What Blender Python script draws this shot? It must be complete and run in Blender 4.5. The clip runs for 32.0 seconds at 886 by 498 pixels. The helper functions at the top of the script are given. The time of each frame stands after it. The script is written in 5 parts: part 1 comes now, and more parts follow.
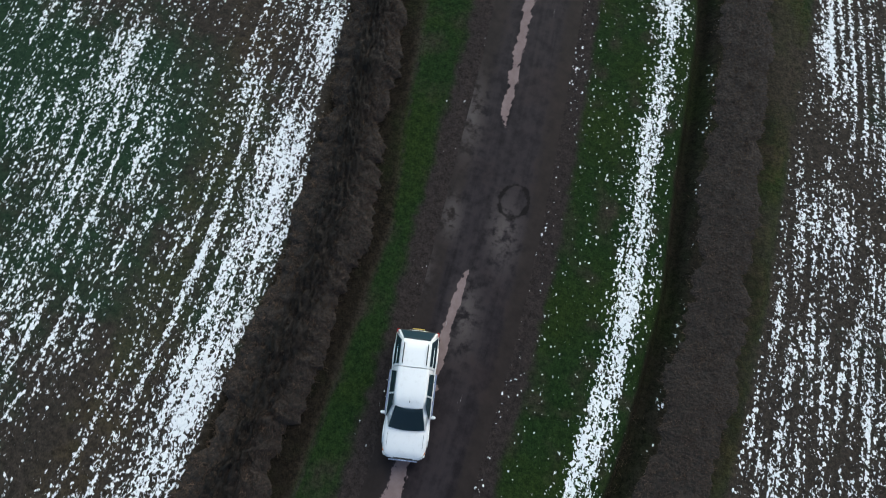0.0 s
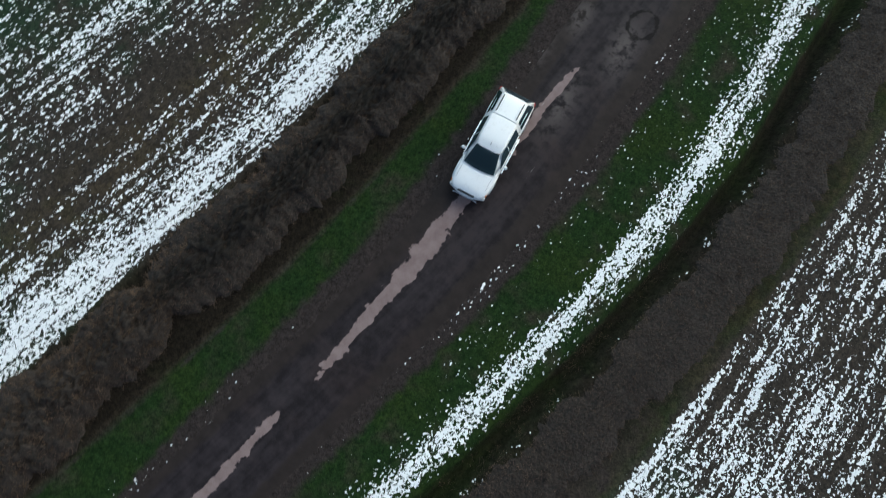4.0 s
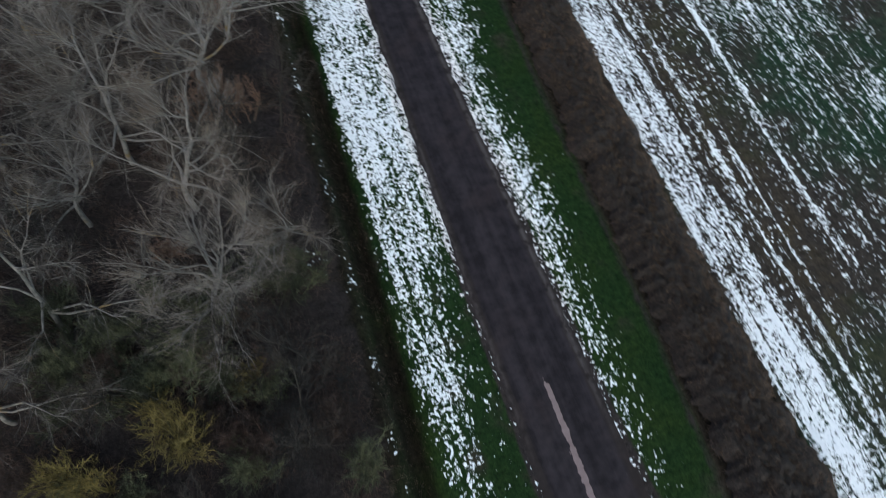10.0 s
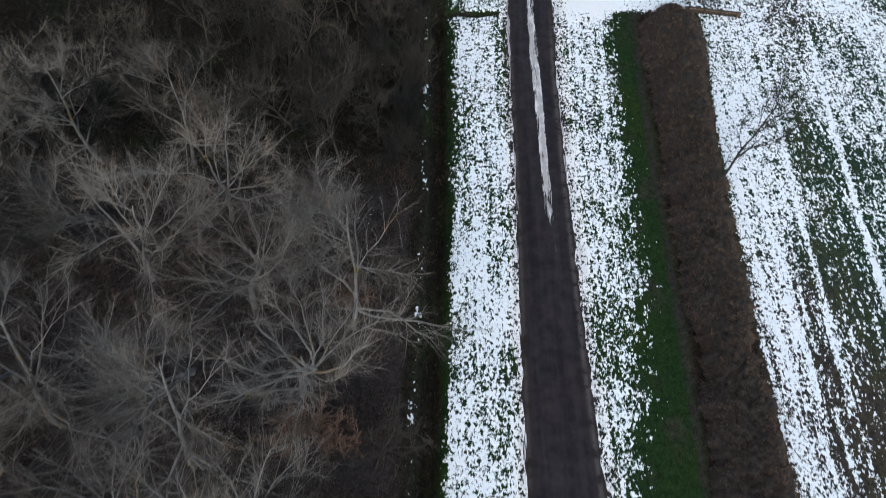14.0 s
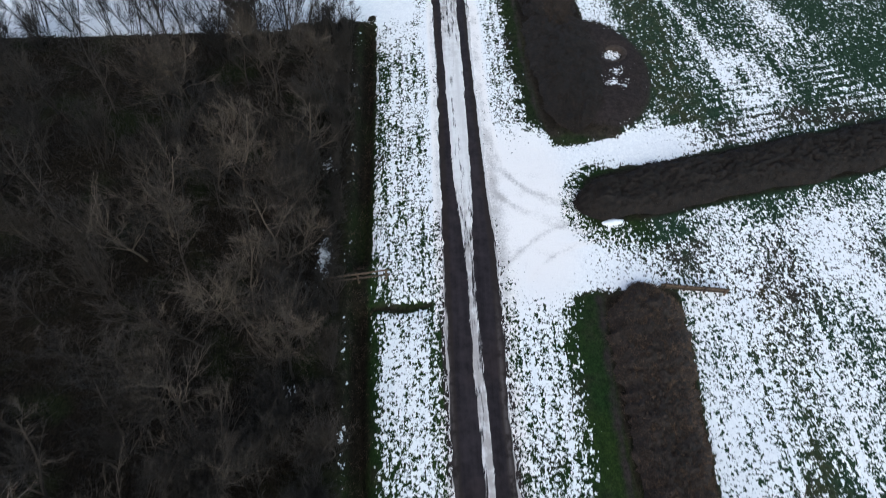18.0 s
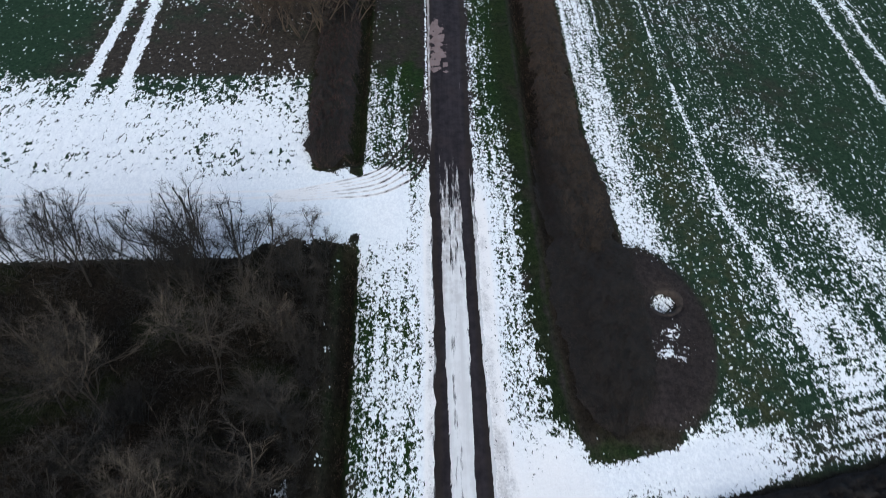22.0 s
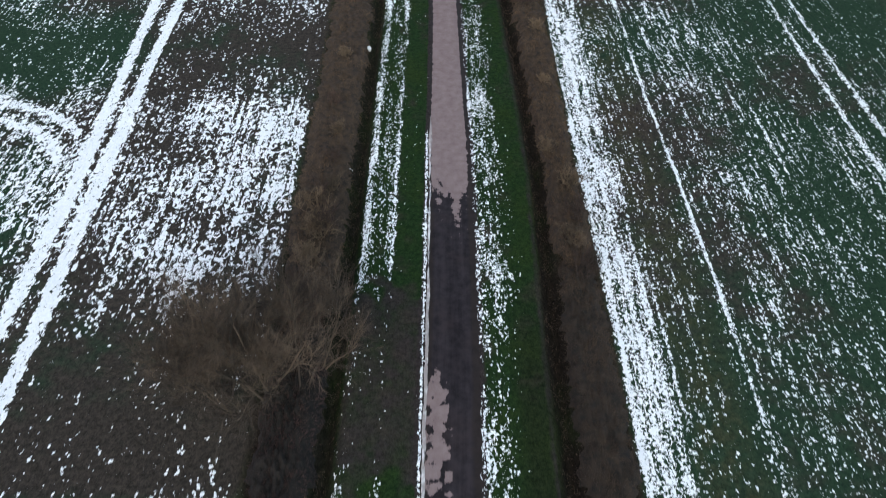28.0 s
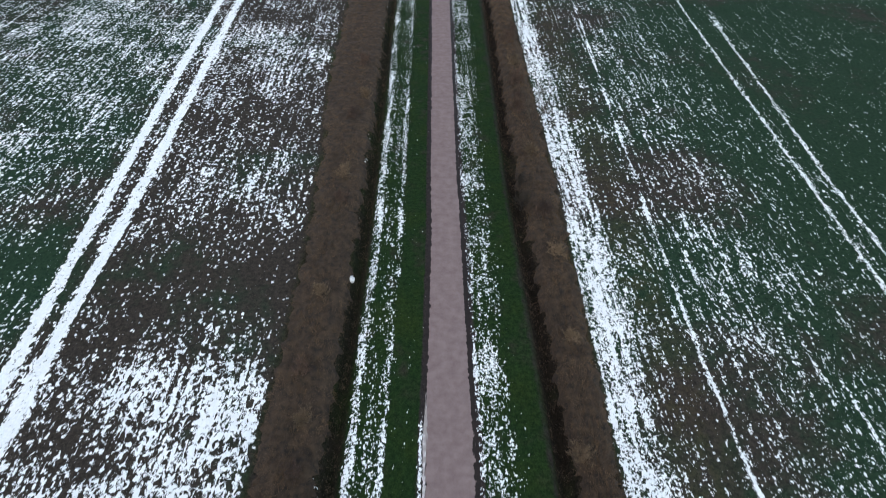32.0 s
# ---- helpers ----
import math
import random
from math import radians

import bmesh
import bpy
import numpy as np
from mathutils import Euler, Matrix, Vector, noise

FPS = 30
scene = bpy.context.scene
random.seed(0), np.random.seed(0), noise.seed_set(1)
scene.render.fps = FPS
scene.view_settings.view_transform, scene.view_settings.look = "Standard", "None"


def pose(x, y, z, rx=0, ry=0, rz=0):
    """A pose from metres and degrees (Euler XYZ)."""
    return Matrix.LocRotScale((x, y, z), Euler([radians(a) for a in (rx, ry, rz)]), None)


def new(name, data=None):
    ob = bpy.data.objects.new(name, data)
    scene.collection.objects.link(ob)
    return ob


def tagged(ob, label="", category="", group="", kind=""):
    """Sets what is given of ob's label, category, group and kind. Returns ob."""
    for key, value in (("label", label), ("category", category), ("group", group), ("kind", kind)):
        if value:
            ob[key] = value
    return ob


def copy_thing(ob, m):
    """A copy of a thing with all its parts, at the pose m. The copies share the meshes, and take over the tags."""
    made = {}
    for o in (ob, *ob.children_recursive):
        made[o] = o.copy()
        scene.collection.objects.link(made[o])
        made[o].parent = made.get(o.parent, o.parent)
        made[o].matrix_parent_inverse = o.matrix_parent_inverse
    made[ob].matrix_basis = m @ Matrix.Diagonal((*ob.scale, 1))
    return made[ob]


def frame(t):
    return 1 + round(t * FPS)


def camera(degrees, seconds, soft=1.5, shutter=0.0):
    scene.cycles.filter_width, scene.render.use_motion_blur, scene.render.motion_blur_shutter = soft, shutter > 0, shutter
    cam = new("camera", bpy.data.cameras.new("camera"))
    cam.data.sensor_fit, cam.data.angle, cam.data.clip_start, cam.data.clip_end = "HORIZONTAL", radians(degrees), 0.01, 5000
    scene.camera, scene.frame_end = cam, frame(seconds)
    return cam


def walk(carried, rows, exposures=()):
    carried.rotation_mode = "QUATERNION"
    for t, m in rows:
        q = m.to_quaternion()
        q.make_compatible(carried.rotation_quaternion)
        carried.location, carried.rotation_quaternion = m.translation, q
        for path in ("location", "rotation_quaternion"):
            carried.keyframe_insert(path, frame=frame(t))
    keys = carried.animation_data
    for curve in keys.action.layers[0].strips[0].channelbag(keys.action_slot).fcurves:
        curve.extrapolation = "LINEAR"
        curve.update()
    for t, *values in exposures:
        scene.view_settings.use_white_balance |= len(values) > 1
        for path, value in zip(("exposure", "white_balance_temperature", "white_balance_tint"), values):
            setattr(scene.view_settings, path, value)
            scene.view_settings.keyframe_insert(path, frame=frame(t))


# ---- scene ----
cam = camera(67.84, 32.0, soft=0.95, shutter=0.5)
# seconds, eye, and the turn of the camera
ROWS = [
    (0, 1.453, -119.713, 31.254, 16.14, -2.79, -156.62),
    (0.5, 1.208, -118.789, 31.236, 15.96, -2.65, -153.40),
    (1, 0.932, -117.836, 31.209, 15.52, -2.64, -150.52),
    (1.5, 0.589, -116.824, 31.202, 14.94, -2.62, -147.86),
    (2, 0.135, -115.746, 31.225, 14.38, -2.65, -145.45),
    (2.5, -0.450, -114.583, 31.246, 13.71, -2.64, -143.18),
    (3, -1.175, -113.311, 31.280, 12.93, -2.74, -140.93),
    (3.5, -2.040, -111.962, 31.306, 12.25, -2.82, -138.47),
    (4, -3.016, -110.585, 31.309, 11.54, -2.91, -135.47),
    (4.5, -4.052, -109.181, 31.307, 10.78, -3.10, -131.71),
    (6.5, -8.085, -103.571, 30.207, 10.84, -4.83, -94.06),
    (7, -8.348, -102.514, 30.038, 12.19, -4.42, -78.27),
    (7.5, -8.445, -101.504, 29.842, 14.46, -5.15, -72.67),
    (8, -8.365, -100.468, 29.641, 15.86, -4.87, -60.11),
    (8.5, -8.142, -99.349, 29.464, 17.31, -3.80, -44.76),
    (9, -7.863, -98.074, 29.358, 20.04, -3.50, -36.52),
    (9.5, -7.575, -96.596, 29.265, 22.24, -2.19, -25.42),
    (10, -7.300, -94.964, 29.154, 23.94, -1.58, -18.75),
    (10.5, -7.027, -93.233, 29.053, 25.29, -1.04, -12.05),
    (11, -6.756, -91.462, 28.995, 26.37, -0.87, -8.45),
    (11.5, -6.507, -89.655, 28.946, 27.23, -0.86, -6.17),
    (12, -6.299, -87.789, 28.892, 28.07, -0.86, -4.06),
    (12.5, -6.142, -85.867, 28.842, 28.82, -0.83, -2.00),
    (13, -6.020, -83.910, 28.805, 29.54, -0.80, -0.57),
    (13.5, -5.883, -81.940, 28.798, 30.15, -0.83, 0.38),
    (14, -5.699, -79.957, 28.824, 30.87, -0.90, 0.53),
    (14.5, -5.448, -77.945, 28.886, 31.63, -1.01, 0.29),
    (16.5, -3.133, -69.473, 29.947, 33.93, 0.04, -1.25),
    (17, -2.910, -67.167, 29.944, 34.51, -0.10, -1.89),
    (17.5, -2.743, -64.829, 29.908, 35.07, -0.24, -2.47),
    (18, -2.609, -62.462, 29.857, 35.49, -0.45, -2.95),
    (18.5, -2.472, -60.107, 29.820, 35.84, -0.71, -3.29),
    (19, -2.315, -57.785, 29.791, 36.27, -0.85, -3.57),
    (19.5, -2.151, -55.518, 29.793, 36.60, -0.88, -3.65),
    (20, -2.009, -53.267, 29.816, 36.99, -0.86, -3.63),
    (20.5, -1.908, -51.031, 29.838, 37.26, -0.85, -3.47),
    (21, -1.793, -48.771, 29.834, 37.55, -0.82, -3.06),
    (21.5, -1.642, -46.514, 29.803, 37.87, -0.79, -2.55),
    (22, -1.490, -44.281, 29.762, 38.13, -0.75, -1.94),
    (22.5, -1.365, -42.048, 29.726, 38.43, -0.71, -1.39),
    (23, -1.273, -39.789, 29.683, 38.63, -0.67, -1.04),
    (23.5, -1.198, -37.510, 29.640, 38.72, -0.73, -0.84),
    (24, -1.124, -35.197, 29.583, 38.92, -0.82, -0.67),
    (24.5, -1.055, -32.870, 29.548, 39.07, -0.84, -0.71),
    (25, -0.975, -30.547, 29.531, 39.34, -0.88, -0.67),
    (25.5, -0.876, -28.235, 29.533, 39.68, -0.96, -0.63),
    (27.5, -0.107, -19.320, 30.122, 41.90, -0.30, -0.36),
    (28, -0.011, -17.055, 30.174, 42.90, -0.24, -0.27),
    (28.5, 0.074, -14.812, 30.233, 43.96, -0.23, -0.19),
    (29, 0.142, -12.567, 30.316, 45.10, -0.17, -0.12),
    (29.5, 0.176, -10.334, 30.414, 46.15, -0.15, -0.06),
    (30, 0.175, -8.179, 30.535, 47.11, -0.18, -0.07),
    (30.5, 0.150, -6.092, 30.648, 48.16, -0.32, -0.08),
    (31, 0.104, -4.037, 30.717, 49.26, -0.44, -0.00),
    (31.5, 0.053, -2.005, 30.750, 50.33, -0.59, 0.04),
    (32, -0.000, -0.000, 30.774, 51.36, -0.66, 0.00),
]
# the clip's camera: stops and white balance on the way
LOOK = [(0, 0.82, 6650, 6), (4.5, 0.77, 6550, 2), (6.5, 0.68, 6150, 1), (8.5, 0.68, 6050, 3), (10.5, 0.80, 6250, 7), (12.5, 0.87, 6350, 9),
        (19, 0.85, 6350, 10), (23, 0.74, 6350, 10), (25.5, 0.62, 6350, 9), (27.5, 0.96, 6400, 8), (32, 0.96, 6400, 8)]
walk(cam, [(t, pose(x, y, z, rx, ry, rz)) for t, x, y, z, rx, ry, rz in ROWS], LOOK)

# ---- light: an overcast winter afternoon ----
world = bpy.data.worlds.new("overcast_sky")
world.use_nodes = True
scene.world = world
sky = world.node_tree.nodes.new("ShaderNodeTexSky")
sky.sky_type, sky.sun_disc = "NISHITA", False
sky.sun_elevation, sky.sun_rotation = radians(38), radians(200)
sky.air_density, sky.dust_density, sky.ozone_density = 1.0, 2.4, 1.2
background = world.node_tree.nodes["Background"]
background.inputs["Strength"].default_value = 0.1
world.node_tree.links.new(sky.outputs["Color"], background.inputs["Color"])
sun = new("sun", bpy.data.lights.new("sun", "SUN"))
sun.data.energy, sun.data.angle, sun.data.color = 1.0, radians(60), (0.855, 1.0, 0.96)
sun.matrix_world = pose(0, 0, 60, 52, 0, 20)


# ---- the plan: where the edges lie along the lane, by y ----
def table(*pairs):
    ys, xs = zip(*pairs)
    return lambda y: np.interp(y, ys, xs)


road_left = table((-260, 52), (-200, 22), (-180, 14), (-163, 7.2), (-145.4, 1.9), (-138, .4), (-131.5, -.9), (-125, -1.8), (-119, -2.3), (-113.7, -2.3), (-109, -2.2),
                  (-97, -2.0), (-86, -2.0), (-75, -1.8), (-68, -1.7), (-58, -1.5), (-47, -1.45), (-28, -1.0), (-12, -.95), (8, -.75), (41, -.75), (50, -.9), (92, -1.35), (400, -4))
road_right = table((-260, 57), (-200, 27.5), (-180, 19), (-163, 12.4), (-146, 7.6), (-139.3, 6.3), (-132.5, 5.2), (-124, 3.7), (-119, 3.0), (-114, 2.4), (-109, 2.3),
                   (-97, 2.2), (-85, 1.9), (-77, 1.6), (-68, 1.4), (-58, 1.35), (-50, 1.4), (-42, 1.7), (-28, 1.6), (-12, 1.85), (3, 2.2), (18, 2.3), (41, 2.0), (50, 1.8), (92, 1.6), (400, 1))
hedge_inner = table((-260, 62), (-200, 31.5), (-180, 23.5), (-163, 16.8), (-148, 12.2), (-141.4, 10.3), (-134.6, 8.4), (-129, 6.6), (-121, 5.8), (-115, 5.3), (-109, 5.1), (-100, 5.3), (-89, 5.8),
                    (-77, 5.9), (-70, 6.2), (-62, 6.4), (-51, 6.7), (-45, 7.1), (-32, 5.8), (-25, 5.3), (-14, 5.6), (5, 6.0), (18, 6.4), (30, 6.2), (47, 5.8), (91, 5.9), (400, 6))
field_right = table((-260, 67), (-200, 36), (-180, 27.5), (-163, 20.8), (-146, 15.6), (-139.7, 13.8), (-132, 12), (-126, 10.7), (-120, 10.2), (-113, 9.8), (-104, 9.8), (-94, 9.5), (-86, 9.3), (-69, 9.5), (-60, 9.8),
                    (-45, 11), (-22, 10.1), (-12, 9.3), (6, 9.6), (19, 9.6), (47, 9.95), (91, 9.7), (400, 9.7))
ditch_left = table((-260, 44), (-200, 14), (-180, 6.5), (-163, .5), (-146, -4.4), (-138, -5.8), (-131, -7.2), (-124, -7.7), (-117, -7.6), (-110, -7.2), (-103, -6.6), (-97, -6.3), (-88, -5.9), (-78, -5.6),
                   (-60, -5.2), (-46, -5.4), (-30, -5.2), (-14, -5.2), (12, -5.1), (41, -5.2), (90, -6.2), (400, -10))
field_left = table((-260, 36), (-200, 7), (-180, 0), (-163, -5.5), (-151, -9.9), (-142, -10.9), (-133, -12), (-125, -12.7), (-116, -13), (-100, -13), (-14, -8.3),
                   (-6, -9.3), (8, -9.5), (16, -9.7), (35, -9.9), (53, -10.8), (67, -12.2), (90, -13), (400, -17))


def smooth(a, b, v):
    t = np.clip((v - a) / (b - a), 0, 1)
    return t * t * (3 - 2 * t)


def band(v, a, b, soft=0.4):
    """1 where v lies between a and b."""
    return smooth(a - soft, a + soft, v) * (1 - smooth(b - soft, b + soft, v))


def lumps(x, y, size, seed=0):
    """Smooth random values, about -1 to 1, over the plane."""
    rng = np.random.default_rng(seed)
    out = 0
    for k in range(6):
        a, p = rng.uniform(0, 6.283, 2)
        w = rng.uniform(0.7, 1.5) / size
        out = out + np.sin((x * math.cos(a) + y * math.sin(a)) * w * 6.283 + p + 1.3 * np.sin((x * math.sin(a) - y * math.cos(a)) * w * 4.1 + 2 * p))
    return out / 3


# ---- materials ----
def nodes_of(name):
    m = bpy.data.materials.new(name)
    m.use_nodes = True
    return m, m.node_tree, m.node_tree.nodes["Principled BSDF"]


class Graph:
    """Short names for shader nodes."""

    def __init__(self, tree):
        self.tree = tree

    def node(self, kind, **settings):
        n = self.tree.nodes.new(kind)
        for key, value in settings.items():
            n.inputs[key].default_value = value
        return n

    def link(self, a, b):
        self.tree.links.new(a, b)

    def put(self, value, socket):
        if isinstance(value, (int, float, tuple)):
            socket.default_value = value
        else:
            self.link(value, socket)

    def math(self, op, a, b=0.0, c=0.0):
        n = self.tree.nodes.new("ShaderNodeMath")
        n.operation = op
        for value, socket in zip((a, b, c), n.inputs):
            self.put(value, socket)
        return n.outputs[0]

    def attr(self, name):
        n = self.tree.nodes.new("ShaderNodeAttribute")
        n.attribute_name = name
        return n.outputs["Fac"]

    def noise(self, where, scale, detail=3.0, rough=0.55, twist=0.0):
        n = self.node("ShaderNodeTexNoise", Scale=scale, Detail=detail, Roughness=rough, Distortion=twist)
        self.link(where, n.inputs["Vector"])
        return n.outputs["Fac"]

    def stretch(self, where, x, y, z):
        n = self.tree.nodes.new("ShaderNodeMapping")
        n.inputs["Scale"].default_value = (x, y, z)
        self.link(where, n.inputs["Vector"])
        return n.outputs["Vector"]

    def step(self, value, low, high):
        n = self.tree.nodes.new("ShaderNodeMapRange")
        n.interpolation_type = "SMOOTHSTEP"
        self.put(value, n.inputs["Value"])
        n.inputs["From Min"].default_value, n.inputs["From Max"].default_value = low, high
        return n.outputs["Result"]

    def mix(self, fac, a, b):
        n = self.tree.nodes.new("ShaderNodeMix")
        n.data_type = "RGBA"
        self.put(fac, n.inputs["Factor"])
        for value, socket in ((a, n.inputs[6]), (b, n.inputs[7])):
            if isinstance(value, tuple):
                value = (*value, 1.0)
            self.put(value, socket)
        return n.outputs[2]

    def bump(self, height, strength, distance, into):
        n = self.node("ShaderNodeBump", Strength=strength, Distance=distance)
        self.link(height, n.inputs["Height"])
        self.link(n.outputs["Normal"], into)


RING = (1.35, -132.4)   # an old round repair in the lane at the bend


def ground_material():
    m, tree, out = nodes_of("winter_ground")
    g = Graph(tree)
    rows = g.node("ShaderNodeUVMap").outputs["UV"]
    place = tree.nodes.new("ShaderNodeNewGeometry").outputs["Position"]
    coarse = g.attr("coarse")

    rest = g.math("SUBTRACT", 1.0, coarse)
    keep = g.math("SQRT", g.math("ADD", g.math("MULTIPLY", coarse, coarse), g.math("MULTIPLY", rest, rest)))

    def blend(a, b, mean):
        """Between two patterns with the same mean, at even contrast."""
        both = g.math("ADD", g.math("MULTIPLY", g.math("SUBTRACT", a, mean), rest), g.math("MULTIPLY", g.math("SUBTRACT", b, mean), coarse))
        return g.math("ADD", g.math("DIVIDE", both, keep), mean)

    fleck = blend(g.noise(g.stretch(rows, 1.0, 0.80, 1.0), 7.0, 3.0, 0.60, 0.8), g.noise(g.stretch(rows, 1.0, 0.62, 1.0), 3.6, 4.0, 0.64, 0.9), 0.5)

    def dotted(scale):
        dots = g.node("ShaderNodeTexVoronoi", Scale=scale)
        g.link(g.stretch(rows, 1.0, 0.72, 1.0), dots.inputs["Vector"])
        return g.math("ADD", g.math("SUBTRACT", 0.40, dots.outputs["Distance"]), g.math("MULTIPLY", g.math("SUBTRACT", dots.outputs["Color"], 0.5), 0.55))

    speck = blend(dotted(6.6), dotted(4.0), 0.0)
    furrow = g.noise(g.stretch(rows, 3.4, 0.20, 1.0), 1.0, 2.0, 0.5)
    clump = g.noise(g.stretch(rows, 1.0, 0.55, 1.0), 1.9, 2.0, 0.55)
    streak = g.noise(g.stretch(rows, 2.0, 0.03, 1.0), 1.0, 2.0, 0.45)
    patch = g.noise(rows, 0.16, 3.0, 0.5)
    fine = g.noise(place, 9.0, 4.0, 0.7)
    tuft = g.noise(place, 24.0, 2.0, 0.6)
    mid = g.noise(place, 0.9, 4.0, 0.6)
    wide = g.noise(place, 0.22, 3.0, 0.6)
    tussock = g.noise(place, 3.2, 3.0, 0.6)
    grain = g.step(g.math("ADD", g.math("MULTIPLY", tussock, 0.35), g.math("ADD", g.math("MULTIPLY", fine, 0.4), g.math("MULTIPLY", tuft, 0.25))), 0.36, 0.66)
    green = g.step(g.math("ADD", g.attr("green"), g.math("ADD", g.math("MULTIPLY", g.math("SUBTRACT", mid, 0.5), 0.9), g.math("MULTIPLY", g.math("SUBTRACT", wide, 0.5), 0.9))), 0.2, 0.8)
    soil = g.mix(grain, (0.0150, 0.0131, 0.0106), (0.0650, 0.0513, 0.0400))
    grass = g.mix(grain, (0.0044, 0.0118, 0.0042), (0.0215, 0.0445, 0.0140))
    grass = g.mix(g.math("MULTIPLY", g.step(wide, 0.42, 0.68), 0.55), grass, g.mix(grain, (0.008, 0.016, 0.004), (0.036, 0.054, 0.013)))
    crop = g.mix(grain, (0.0074, 0.0190, 0.0110), (0.0315, 0.0590, 0.0325))
    tilled = g.mix(grain, (0.0156, 0.0130, 0.0112), (0.0638, 0.0519, 0.0425))
    base = g.mix(green, g.mix(g.attr("crop"), soil, tilled), g.mix(g.attr("crop"), grass, crop))
    straw = g.mix(grain, (0.028, 0.020, 0.009), (0.115, 0.082, 0.038))
    base = g.mix(g.math("MULTIPLY", g.attr("straw"), g.step(mid, 0.35, 0.65)), base, straw)
    # leaf litter of the wood; its near-black also paints the shade in the ditches
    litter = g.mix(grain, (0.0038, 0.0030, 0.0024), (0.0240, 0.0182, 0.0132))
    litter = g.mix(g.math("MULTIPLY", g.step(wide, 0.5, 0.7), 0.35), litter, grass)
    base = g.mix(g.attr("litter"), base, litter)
    mud = g.mix(grain, (0.0169, 0.0134, 0.0131), (0.0488, 0.0387, 0.0363))
    base = g.mix(g.step(g.math("ADD", g.attr("mud"), g.math("MULTIPLY", g.math("SUBTRACT", mid, 0.5), 1.0)), 0.25, 0.75), base, mud)
    cover = g.math("ADD", g.attr("snow"), g.math("MULTIPLY", g.math("SUBTRACT", fleck, 0.5), g.math("ADD", 1.3, g.math("MULTIPLY", g.step(g.attr("snow"), 0.28, 0.55), 0.5))))
    cover = g.math("ADD", cover, g.math("ADD", g.math("MULTIPLY", g.math("SUBTRACT", clump, 0.5), 0.45), g.math("MULTIPLY", speck, g.math("SUBTRACT", 0.60, g.math("MULTIPLY", g.step(g.attr("snow"), 0.28, 0.55), 0.48)))))
    cover = g.math("ADD", cover, g.math("MULTIPLY", g.math("ADD", g.math("MULTIPLY", g.math("SUBTRACT", streak, 0.5), 0.55), g.math("MULTIPLY", g.math("SUBTRACT", furrow, 0.5), 0.95)), g.attr("rowed")))
    cover = g.math("ADD", cover, g.math("MULTIPLY", g.math("SUBTRACT", patch, 0.5), 0.20))
    snow = g.step(cover, 0.452, 0.522)
    white = g.mix(g.step(fleck, 0.35, 0.65), (0.79, 0.80, 0.825), (0.90, 0.905, 0.915))
    slush = g.step(g.math("ADD", g.attr("slush"), g.math("MULTIPLY", g.math("SUBTRACT", g.math("ADD", mid, fine), 1.0), 0.9)), 0.3, 0.9)
    white = g.mix(g.step(g.attr("slush"), 0.02, 0.3), white, (0.89, 0.855, 0.84))
    white = g.mix(g.math("MULTIPLY", slush, 0.75), white, (0.37, 0.34, 0.335))
    g.link(g.mix(snow, base, white), out.inputs["Base Color"])
    out.inputs["Roughness"].default_value = 0.9
    out.inputs["Specular IOR Level"].default_value = 0.06
    height = g.math("ADD", g.math("MULTIPLY", grain, 0.35), g.math("MULTIPLY", g.math("MINIMUM", cover, 0.60), 0.9))
    g.bump(height, 0.6, 0.06, out.inputs["Normal"])
    return m


